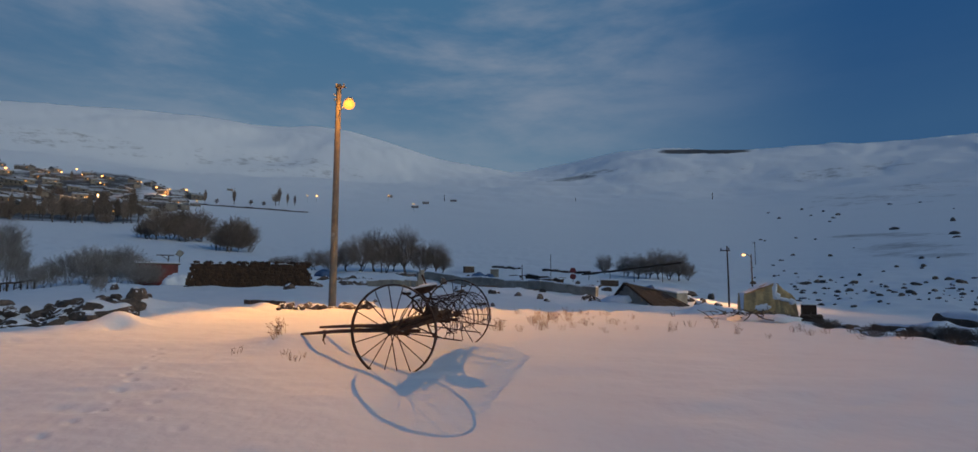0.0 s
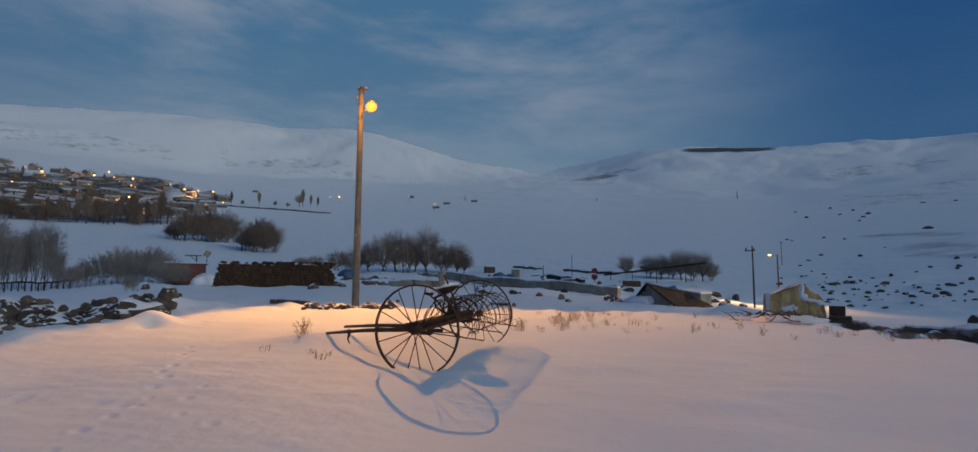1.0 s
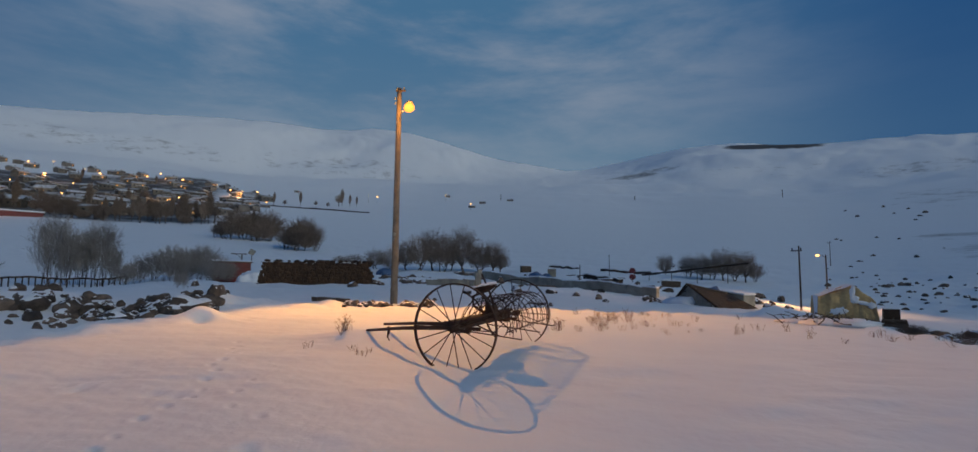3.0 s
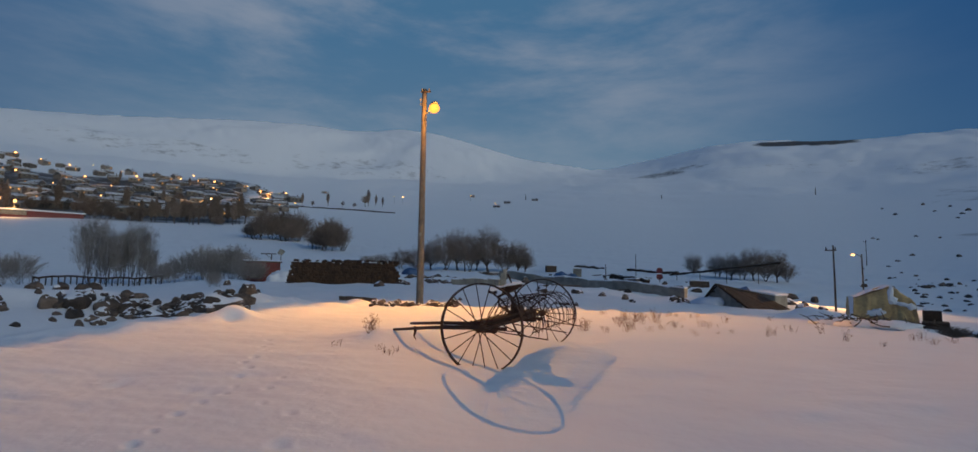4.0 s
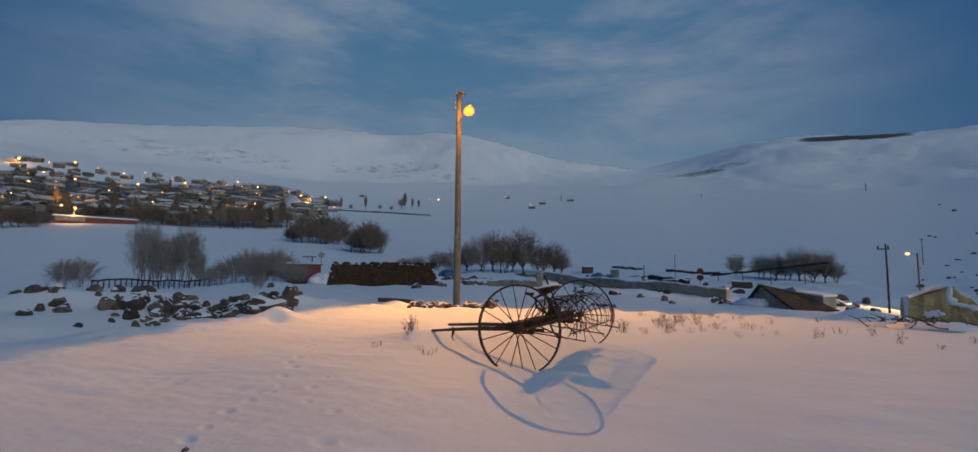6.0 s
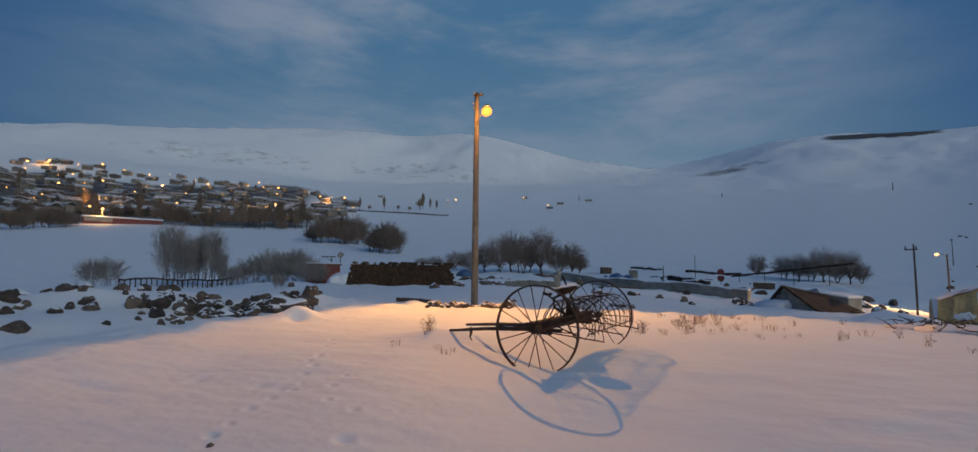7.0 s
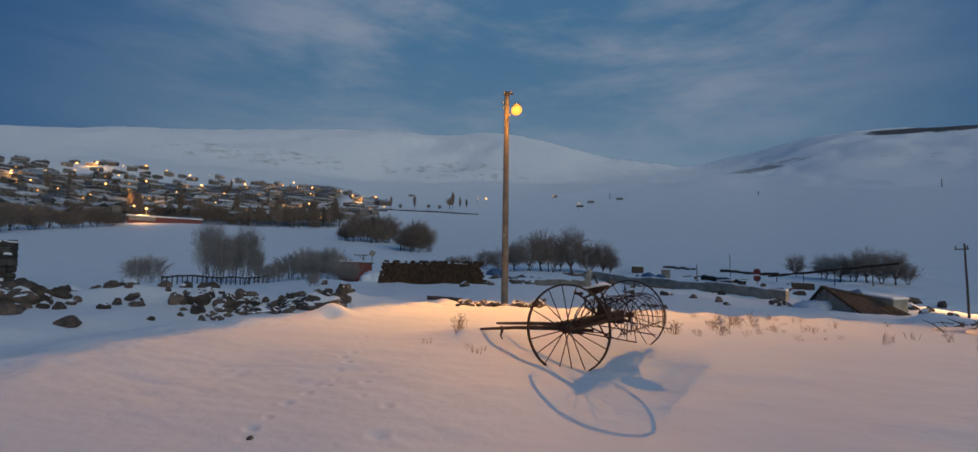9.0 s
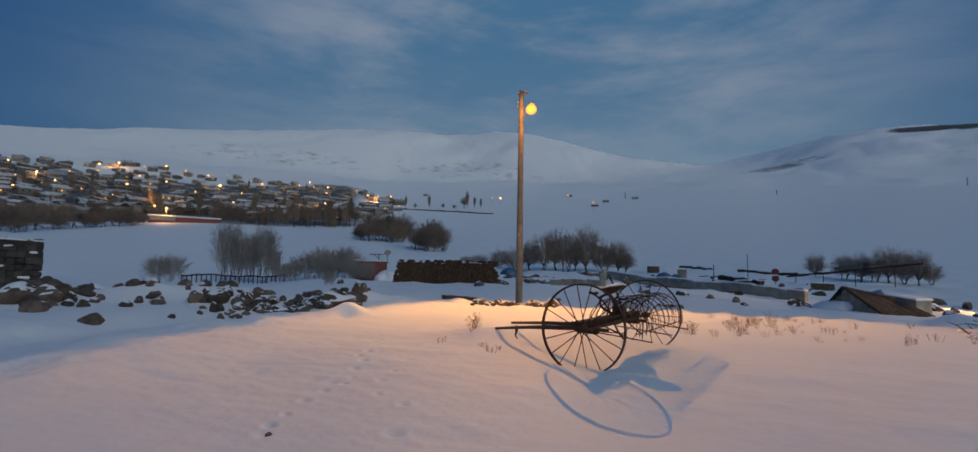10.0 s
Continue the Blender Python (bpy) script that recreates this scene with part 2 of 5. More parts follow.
def vnoise(x, y):
    x, y = np.asarray(x, float), np.asarray(y, float)
    i, j = np.floor(x).astype(int), np.floor(y).astype(int)
    u, v = x - i, y - j
    u, v = u * u * u * (u * (6 * u - 15) + 10), v * v * v * (v * (6 * v - 15) + 10)
    g = lambda a, b: LATTICE[a % 256, b % 256]
    return (g(i, j) * (1 - u) + g(i + 1, j) * u) * (1 - v) + (g(i, j + 1) * (1 - u) + g(i + 1, j + 1) * u) * v - 0.5


def fbm(x, y, octaves=4, gain=0.5):
    s, a = 0, 1.0
    for k in range(octaves):
        s = s + a * vnoise(x * 2 ** k + 17.3 * k, y * 2 ** k + 5.1 * k)
        a *= gain
    return s


def smooth(a, b, x):
    u = np.clip((x - a) / (b - a), 0, 1)
    return u * u * (3 - 2 * u)


# height of the land, as a slope seen from the viewpoint, by bearing (left positive) and distance
BEARINGS = np.array([-45, -28, -15, 0, 20, 33, 45, 62], float)
RANGES = np.array([22, 27, 32, 45, 60, 75, 92, 130, 250, 480, 650, 900], float)
RISE = np.array([
    [-5.0, -4.6, -4.0, -3.0, -2.0, -1.0, 0.0, 1.6, 4.0, 6.4, 7.6, 8.6],
    [-4.4, -4.1, -3.7, -3.0, -2.0, -1.2, -0.5, 0.8, 3.6, 6.5, 8.0, 9.2],
    [-3.6, -3.3, -3.0, -2.0, -1.2, -0.5, 0.2, 1.4, 4.0, 7.0, 8.6, 9.8],
    [-3.8, -3.3, -2.6, -1.4, -0.6, 0.0, 0.5, 1.8, 4.4, 7.5, 8.8, 9.8],
    [-3.5, -3.1, -2.4, -0.9, -0.3, 0.1, 0.6, 2.0, 4.6, 7.3, 8.7, 10.0],
    [-3.4, -2.9, -2.4, -1.2, -0.6, -0.2, 0.6, 2.2, 4.6, 7.2, 8.8, 10.0],
    [-3.2, -2.7, -2.3, -1.7, -1.45, -1.3, -0.2, 1.8, 4.4, 6.8, 8.7, 9.8],
    [-3.2, -2.6, -2.2, -1.8, -1.5, -1.3, -0.2, 1.5, 3.6, 6.0, 8.0, 9.0]])
RIDGE = np.array([(-43, 11.4), (-32, 12.3), (-26, 12.6), (-18, 13.4), (-14, 13.3), (-11, 12.7), (-8, 12.1), (-5.8, 11.7), (-3.1, 11.35), (0.3, 11.75), (5.8, 12.8), (11, 14.3),
                  (15, 15.2), (18, 15.45), (20, 15.2), (23.5, 14.85), (26, 15.0), (29.5, 15.12), (35, 14.7), (40, 14.1), (44, 13.65), (54, 12.4), (62.7, 10.95)])
# dense rows over the logarithm of the distance keep the slopes soft
BANK_Y = np.array([-40, 0, 5.4, 8.4, 11.1, 14, 19.5, 26, 60])
BANK_Z = np.array([-0.6, -0.04, 0.10, 0.29, 0.365, 0.45, 0.62, 0.7, 0.9])


def soft_interp(x, xs, ys, w):
    return sum(np.interp(x + d * w, xs, ys) for d in (-1, -0.5, 0, 0.5, 1)) / 5


def rise_at(az, r):
    lr, lk = np.log(r), np.log(RANGES)
    cols = np.stack([soft_interp(lr, lk, row, 0.12) for row in RISE])
    k = np.clip(np.interp(az, BEARINGS, np.arange(len(BEARINGS))), 0, len(BEARINGS) - 1.0001)
    i = k.astype(int)
    u = smooth(0, 1, k - i)
    idx = np.arange(len(az))
    near = cols[i, idx] * (1 - u) + cols[i + 1, idx] * u
    top = soft_interp(az, RIDGE[:, 0], RIDGE[:, 1], 1.2)
    s = np.clip((np.log(np.maximum(r, 900)) - math.log(900)) / (math.log(1500) - math.log(900)), 0, 1)
    s = np.sin(s * math.pi / 2)
    e = np.where(r < 900, near, near * (1 - s) + top * s)
    return e - np.clip((r - 1500) / 700, 0, 2) ** 1.5 * 4.0


PRINTS = []


def trail(points, step, depth, size, seed):
    """Footprints along a line over the snow."""
    rg = random.Random(seed)
    for (x0, y0), (x1, y1) in zip(points, points[1:]):
        n = max(1, int(math.hypot(x1 - x0, y1 - y0) / step))
        for k in range(n):
            u = k / n
            PRINTS.append((x0 + (x1 - x0) * u + rg.uniform(-0.12, 0.12), y0 + (y1 - y0) * u + rg.uniform(-0.08, 0.08), depth * rg.uniform(0.6, 1.2), size * rg.uniform(0.8, 1.3)))


trail([(-6.3, 10.4), (-5.71, 9.05), (-5.16, 7.72), (-4.78, 6.89), (-4.62, 6.07), (-4.53, 5.44), (-4.37, 4.82), (-4.17, 4.08)], 0.36, 0.055, 0.055, 3)
trail([(-4.2, 7.38), (-3.85, 6.09), (-3.5, 5.3)], 0.5, 0.04, 0.05, 4)
trail([(-3.6, 11.2), (-2.9, 10.4), (-2.4, 10.1)], 0.36, 0.035, 0.055, 5)
trail([(-7.6, 5.05), (-7.0, 5.1)], 0.6, 0.03, 0.1, 6)
PRINTS += [(-6.45, 6.76, 0.055, 0.14), (-6.75, 6.85, 0.03, 0.1), (-3.25, 5.75, 0.04, 0.06), (-2.84, 4.79, 0.04, 0.09), (-5.2, 6.6, 0.03, 0.12), (-4.85, 6.5, 0.03, 0.12), (-4.05, 4.28, 0.03, 0.07)]
# two mounds of drifted snow on the bank's edge
MOUNDS = [(-12.0, 16.8, 0.4, 1.2), (-13.4, 15.9, 0.4, 1.2), (-16.0, 15.8, 0.55, 1.6), (-17.6, 14.2, 0.4, 1.4), (-19.0, 11.2, 0.55, 1.8), (-18.4, 13.6, 0.3, 1.2), (-9.55, 13.85, 0.36, 0.6), (-9.22, 13.3, -0.16, 0.28), (-11.2, 17.6, 0.42, 0.9), (-10.4, 18.6, 0.25, 0.7), (-12.2, 16.6, 0.2, 0.9), (-6.2, 21.0, 0.25, 1.3), (-4.6, 20.8, 0.18, 1.0), (-8.3, 20.2, 0.14, 0.7),
          (8.0, 19.0, 0.3, 1.4), (9.4, 17.2, 0.25, 1.2), (3.2, 21.4, 0.16, 0.9),
          (-3.95, 11.15, 0.2, 0.95)]


def height(x, y):
    x, y = np.atleast_1d(np.asarray(x, float)), np.atleast_1d(np.asarray(y, float))
    r = np.maximum(np.hypot(x, y), 0.05)
    az = np.degrees(np.arctan2(-x, y))
    bank = soft_interp(y, BANK_Y, BANK_Z, 1.2)
    e = rise_at(az, np.maximum(r, 22))
    land = EYE_Z + np.maximum(r, 22) * np.tan(np.radians(e))
    ahead = smooth(-30, 10, y)
    land = np.where(r < 22, bank + (land - bank) * smooth(11, 22, r), land)
    land = land * ahead + (1 - ahead) * (bank * smooth(40, 15, r) + land * smooth(15, 40, r))
    wob = 1.1 * vnoise(x * 0.23 + 3, y * 0.23) + 0.5 * vnoise(x * 0.8, y * 0.8 + 9)
    # the levelled bank: a rounded corner plot, its edge worn by drifts
    dx, dy = np.maximum(-x - 10.9, x - 8.6 - np.maximum(0, 16 - y) * 0.22), y - 19.6
    ox, oy = np.maximum(dx + 2.5, 0), np.maximum(dy + 2.5, 0)
    sd = np.hypot(ox, oy) + np.minimum(np.maximum(dx + 2.5, dy + 2.5), 0) - 2.5 + wob
    s = smooth(-0.5, 1.8, sd)
    z = bank * (1 - s) + land * s
    z = z - 0.35 * np.exp(-((sd - 2.6) / 1.3) ** 2) * smooth(0, 8, y) * smooth(-17, -12, x)
    z = z + 0.05 * np.exp(-((sd + 0.35) / 0.65) ** 2) * smooth(9, 14, y) * (1 - smooth(-2, 4, x))
    # drifts and lumps at several sizes
    near = 1 - smooth(30, 80, r)
    z = z + near * (0.09 * fbm(x * 0.3, y * 0.3, 3) + 0.032 * fbm(x * 0.8 + 40, y * 1.9, 4, 0.6) * smooth(3, 8, r))
    z = z + near * 0.17 * fbm(x * 1.3, y * 1.3 + 70, 3) * np.exp(-(sd / 1.6) ** 2)
    mid = smooth(25, 60, r) * (1 - smooth(120, 260, r))
    z = z + mid * (0.45 * fbm(x * 0.12, y * 0.12, 4) + 0.28 * fbm(x * 0.45 + 8, y * 0.45, 4, 0.6))
    far = smooth(250, 700, r)
    z = z + far * (r / 1500) * (20.0 * fbm(x * 0.0045, y * 0.0045, 5, 0.55) + 7.0 * fbm(x * 0.016 + 31, y * 0.016, 4, 0.6)) * (1 - 0.7 * smooth(1250, 1500, r))
    for mx, my, mh, mr in MOUNDS:
        z = z + mh * np.exp(-((x - mx) ** 2 + (y - my) ** 2) / (mr * mr))
    return z


def ground_z(x, y):
    return float(height(x, y)[0])


def polar(az, r):
    a = radians(az)
    return -r * math.sin(a), r * math.cos(a)


def spot(az, r, sink=0.0):
    """A place on the ground by bearing and distance from the viewpoint."""
    x, y = polar(az, r)
    return Vector((x, y, ground_z(x, y) - sink))


def build_ground():
    az = np.radians(np.concatenate([np.arange(-180, -50, 4.0), np.arange(-50, 70, 0.22), np.arange(70, 180, 4.0)]))
    r = np.concatenate([np.arange(0.3, 3.5, 0.4), np.arange(3.5, 24, 0.075), np.geomspace(24, 140, 120), np.geomspace(142, 2400, 130)])
    A, R = np.meshgrid(az, r, indexing="ij")
    X, Y = (-R * np.sin(A)).ravel(), (R * np.cos(A)).ravel()
    Z = height(X, Y)
    for px, py, dep, size in PRINTS:
        near = np.abs(X - px) + np.abs(Y - py) < 1.2
        d2 = ((X[near] - px) ** 2 + (Y[near] - py) ** 2) / (size * size)
        Z[near] += dep * (-np.exp(-d2) + 0.15 * np.exp(-(np.sqrt(d2) - 1.7) ** 2 * 3))
    # shallow ruts pressed into the snow
    for y0, slope, dep, x0, x1 in ((7.9, 0.11, 0.03, -9.3, -4.3), (6.4, -0.03, 0.025, -7.4, -4.2), (4.5, -0.19, 0.03, -8.8, -5.4), (6.6, 0.02, 0.02, -5.6, -3.9), (4.55, 0.0, 0.02, -3.6, -0.6), (4.9, 0.04, 0.015, -3.4, 0.5)):
        w = np.exp(-((Y - y0 - slope * X - 0.1 * vnoise(X * 0.7, X * 0 + y0)) / 0.09) ** 2) * smooth(x0, x0 + 1.2, X) * smooth(x1, x1 - 1.2, X)
        Z -= 0.5 * dep * w * (0.5 + 1.0 * (vnoise(X * 1.7, Y * 0.6) + 0.5))
    na, nr = len(az), len(r)
    i, j = np.meshgrid(np.arange(na), np.arange(nr - 1), indexing="ij")
    i2 = (i + 1) % na
    quads = np.stack([i * nr + j, i * nr + j + 1, i2 * nr + j + 1, i2 * nr + j], -1).reshape(-1, 4)
    verts = np.stack([X, Y, Z], 1)
    centre = len(verts)
    verts = np.vstack([verts, [[0, 0, ground_z(0, 0)]]])
    tri = [(centre, k * nr, ((k + 1) % na) * nr) for k in range(na)]
    me = bpy.data.meshes.new("ground")
    nq = len(quads)
    me.vertices.add(len(verts))
    me.vertices.foreach_set("co", verts.ravel())
    loops = np.concatenate([quads.ravel(), np.array(tri).ravel()])
    me.loops.add(len(loops))
    me.loops.foreach_set("vertex_index", loops)
    me.polygons.add(nq + len(tri))
    me.polygons.foreach_set("loop_start", np.concatenate([np.arange(nq) * 4, nq * 4 + np.arange(len(tri)) * 3]))
    me.polygons.foreach_set("loop_total", np.concatenate([np.full(nq, 4), np.full(len(tri), 3)]))
    me.polygons.foreach_set("use_smooth", np.ones(nq + len(tri), bool))
    me.update(calc_edges=True)
    me.validate()
    # where earth, stones and scrub come through the snow
    B = np.degrees(np.arctan2(-X, Y))
    D = np.hypot(X, Y)
    E = np.degrees(np.arctan2(Z - EYE_Z, D))

    def blob(a0, e0, wa, we, tilt=0.0):
        return np.exp(-((B - a0) / wa) ** 4 - ((E - e0 - tilt * (B - a0)) / we) ** 4)
    far = smooth(500, 700, D)
    bare = 1.0 * blob(-22.3, 12.72, 4.7, 0.24, 0.07) * smooth(900, 1200, D)
    bare = np.maximum(bare, far * 0.58 * blob(-9, 10.6, 3.5, 0.35, -0.12))
    bare = np.maximum(bare, far * 0.52 * blob(-12.0, 11.25, 2.6, 0.22, -0.10))
    bare = np.maximum(bare, far * 0.44 * blob(-34, 9.6, 8, 0.9, -0.05))
    bare = np.maximum(bare, 0.41 * smooth(200, 300, D) * blob(-37, 7.3, 9, 1.4, -0.07))
    bare = np.maximum(bare, 0.43 * smooth(60, 90, D) * blob(-38, 3.0, 8, 1.6, 0.1))
    bare = np.maximum(bare, far * 0.415 * blob(22, 11.2, 14, 1.6, 0.03))
    bare = np.maximum(bare, far * 0.42 * blob(42, 11.4, 14, 1.3, 0.0))
    bare = np.maximum(bare, 0.66 * smooth(215, 275, D) * (1 - smooth(620, 720, D)) * smooth(28, 36, B))
    bare = np.maximum(bare, far * 0.36 * blob(-20, 10.6, 14, 1.2, 0.02))
    bare = np.maximum(bare, 0.6 * smooth(14.6, 17, D) * (1 - smooth(26, 31, D)) * smooth(-31.5, -37, B))
    at = me.attributes.new("bare", "FLOAT", "POINT")
    at.data.foreach_set("value", np.append(bare, 0.0))
    me.materials.append(M_GROUND)
    tagged(new("ground", me), "snow-covered bank, valley fields and open hillsides", "ground", kind="structure")


build_ground()


# ------------------------------------------------------------------ street lamp on the bank's edge
def build_street_lamp():
    base = spot(16.35, 26.0, 0.3)
    top = Vector((base.x - 0.03, base.y, 11.04))
    ob = thing("street_lamp", base, "tall weathered wooden street lamp pole with a lit sodium lamp", "street lamp")
    h = top.z - base.z
    pts = [(0.03 * (1 - k / 12), 0, h * k / 12) for k in range(13)]
    part("pole", tube(bmesh.new(), pts, [0.178 - 0.06 * k / 12 for k in range(13)], 14), M_POLE, ob, "weathered round wooden pole", True)
    for z, r in ((h - 0.12, 0.118), (h - 1.75, 0.128), (3.55, 0.16)):
        part("band", tube(bmesh.new(), [(0, 0, z - 0.035), (0, 0, z + 0.035)], r, 14), M_STEEL, ob)
    part("plate", box((0.13, 0.015, 0.17), (0.0, -0.165, 3.75), 0.004), M_CONCRETE, ob, "small pale metal plate")
    head = LAMP_AT - base
    part("bracket", tube(bmesh.new(), [(0.05, -0.06, h - 1.65), (0.16, -0.2, h - 1.35), (head.x - 0.1, head.y + 0.12, head.z + 0.1)], 0.03, 8), M_STEEL, ob, smooth=True)
    lit = pose(head.x, head.y, head.z, 0, 0, 30)
    bm = bmesh.new()
    bmesh.ops.create_uvsphere(bm, u_segments=16, v_segments=8, radius=1.0)
    for v in bm.verts:
        v.co = lit @ Vector((v.co.x * 0.19, v.co.y * 0.34, max(v.co.z, -0.1) * 0.14 + 0.17))
    part("housing", bm, M_STEEL, ob, "grey metal lamp housing", True)
    bm = bmesh.new()
    bmesh.ops.create_uvsphere(bm, u_segments=16, v_segments=10, radius=1.0)
    for v in bm.verts:
        v.co = lit @ Vector((v.co.x * 0.26, v.co.y * 0.34, v.co.z * 0.23 - 0.02))
    globe = part("lamp_glass", bm, M_LAMP, ob, "glowing amber glass", True)
    globe.visible_shadow = False
    part("crossarm", box((0.5, 0.07, 0.08), (0.1, -0.1, h - 0.16), 0.01), M_OLDWOOD, ob)
    for dx, dz in ((-0.1, -0.12), (0.26, -0.12), (-0.16, -0.62), (-0.15, -0.85)):
        part("insulator", tube(bmesh.new(), [(dx, -0.1, h + dz), (dx, -0.1, h + dz + 0.05), (dx, -0.1, h + dz + 0.13)], [0.02, 0.045, 0.03], 8), M_CONCRETE, ob)


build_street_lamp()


# ------------------------------------------------------------------ hay rake
WHEEL_R = 0.735


def build_wheel(parent, at, yaw, seed):
    """Iron wheel: flat rim, hub, staggered thin spokes. Its axle lies along local y."""
    rg = random.Random(seed)
    bm = bmesh.new()
    n = 64
    rings = []
    for k in range(n):
        a = 2 * math.pi * k / n
        rings.append([bm.verts.new((math.cos(a) * r, w, math.sin(a) * r)) for r, w in ((WHEEL_R, -0.032), (WHEEL_R, 0.032), (WHEEL_R - 0.022, 0.028), (WHEEL_R - 0.022, -0.028))])
    for k in range(n):
        p, q = rings[k], rings[(k + 1) % n]
        for c in range(4):
            bm.faces.new((p[c], p[(c + 1) % 4], q[(c + 1) % 4], q[c]))
    wheel = part("wheel", bm, M_RUST, parent, "tall rusted iron spoked wheel")
    wheel.matrix_basis = pose(*at, 0, 0, yaw) @ pose(0, 0, 0, 0, rg.uniform(0, 20), 0)
    hub = tube(bmesh.new(), [(0, -0.13, 0), (0, -0.11, 0), (0, -0.10, 0), (0, 0.10, 0), (0, 0.11, 0), (0, 0.13, 0)], [0.04, 0.05, 0.065, 0.065, 0.05, 0.04], 14)
    part("hub", hub, M_RUST, wheel, smooth=True)
    spokes = 18
    for k in range(spokes):
        a = 2 * math.pi * (k + rg.uniform(-0.08, 0.08)) / spokes
        w = 0.085 if k % 2 else -0.085
        part("spoke", rod((math.cos(a) * 0.05, w, math.sin(a) * 0.05), (math.cos(a) * (WHEEL_R - 0.012), 0, math.sin(a) * (WHEEL_R - 0.012)), 0.0095, 0.0085, 6), M_RUST, wheel)
    return wheel


def build_hay_rake():
    near, far = Vector((-1.515, 8.53, 0)), Vector((-0.68, 11.57, 0))
    axle_dir = (far - near).normalized()
    yaw = math.degrees(math.atan2(-axle_dir.x, axle_dir.y))
    base = Vector((near.x, near.y, 0.165))
    ob = thing("hay_rake", base, "old rusted horse-drawn hay rake standing in the snow", "hay rake", rz=yaw)
    span = (far - near).length
    dz = 0.073
    hub = WHEEL_R
    # local y runs along the axle, local -x towards the draught shafts
    build_wheel(ob, (0, 0, hub), 0, 1)
    build_wheel(ob, (0, span, hub + dz), 0, 2)
    up = lambda y: hub + dz * y / span
    part("axle", rod((0, -0.1, up(-0.1)), (0, span + 0.1, up(span + 0.1)), 0.026, None, 10), M_RUST, ob)
    # heavy wooden beam on the axle
    bm = bmesh.new()
    block(bm, (0.15, 2.8, 0.18), pose(-0.12, 1.5, up(1.5) + 0.02, math.degrees(math.atan2(dz, span)), 0, 0), 0.015, 0.006)
    part("beam", bm, M_RAKEWOOD, ob, "thick dark timber beam")
    part("front_rod", rod((0.02, 0.4, up(0.4) + 0.1), (0.02, 2.5, up(2.5) + 0.1), 0.02, None, 7), M_RUST, ob)
    for y in (0.35, 1.2, 2.1):
        part("brace", rod((-0.36, y, up(y) + 0.06), (0.05, y, up(y) + 0.02), 0.018), M_RUST, ob)
    # two draught shafts and the prop under them
    inv = ob.matrix_basis.inverted()
    for y, tip in ((0.12, inv @ Vector((-3.81, 10.98, 0.585))), (0.62, inv @ Vector((-3.65, 11.67, 0.66)))):
        a = Vector((-0.1, y, up(y) + 0.0))
        part("shaft", tube(bmesh.new(), [a, a.lerp(tip, 0.5) + Vector((0, 0, 0.02)), tip], [0.04, 0.034, 0.026], 8), M_RAKEWOOD, ob, "thin wooden draught shaft", True)
        if y < 0.3:
            p = a.lerp(tip, 0.7)
            part("prop", tube(bmesh.new(), [p + Vector((0, 0, 0.06)), p + Vector((0.01, 0, -0.05)), p + Vector((-0.02, 0, -0.14)), p + Vector((0.03, 0, -0.21))], [0.025, 0.03, 0.015, 0.01], 6), M_RUST, ob)
    # curved spring teeth
    teeth = 28
    for k in range(teeth):
        y = 0.26 + (span - 0.55) * k / (teeth - 1)
        pts = [(0.02, y, up(y) + 0.09)]
        for q in range(15):
            a = radians(188 - q * 14.6)
            pts.append((0.40 + (0.42 + 0.02 * math.sin(k * 1.9)) * math.cos(a), y + 0.012 * math.sin(7 * k + 0.3 * q), up(y) + 0.04 + 0.44 * math.sin(a) + 0.03 * math.sin(k * 2.3)))
        part("tooth", tube(bmesh.new(), pts, 0.0055, 5), M_RUST, ob, smooth=True)
    for x, z in ((0.78, -0.06), (0.05, 0.12)):
        part("tooth_rail", rod((x, 0.35, up(0.35) + z), (x, span - 0.3, up(span) + z), 0.009, None, 6), M_RUST, ob)
    for y in (0.55, 1.65, 2.75):
        part("stripper_rod", rod((-0.05, y, up(y) - 0.1), (0.95, y + 0.05, up(y) - 0.2), 0.011, None, 6), M_RUST, ob)
    # seat on its spring, hand lever and foot pedal
    sy, sx = 1.70, -0.16
    part("seat_spring", tube(bmesh.new(), [(-0.14, sy, up(sy) + 0.1), (-0.40, sy, up(sy) + 0.24), (-0.42, sy, up(sy) + 0.42), (sx, sy, up(sy) + 0.52)], [0.03, 0.026, 0.024, 0.024], 8), M_RUST, ob, smooth=True)
    for y0, x0 in ((sy - 0.28, -0.15), (sy + 0.28, -0.15), (sy - 0.2, 0.12), (sy + 0.2, 0.12)):
        part("seat_strut", rod((x0, y0, up(sy) + 0.08), (sx - 0.04, sy, up(sy) + 0.48), 0.014, None, 6), M_RUST, ob)
    bm = bmesh.new()
    bmesh.ops.create_uvsphere(bm, u_segments=20, v_segments=10, radius=1.0)
    for v in bm.verts:
        r = math.hypot(v.co.x, v.co.y)
        v.co = Vector((v.co.x * 0.24 + sx, v.co.y * 0.22 + sy, 0.022 * v.co.z + 0.10 * r * r + up(sy) + 0.52 + 0.05 * v.co.x))
    seat = part("seat", bm, M_RUST, ob, "dished iron seat with snow on it", True)
    bm = bmesh.new()
    bmesh.ops.create_uvsphere(bm, u_segments=16, v_segments=8, radius=1.0)
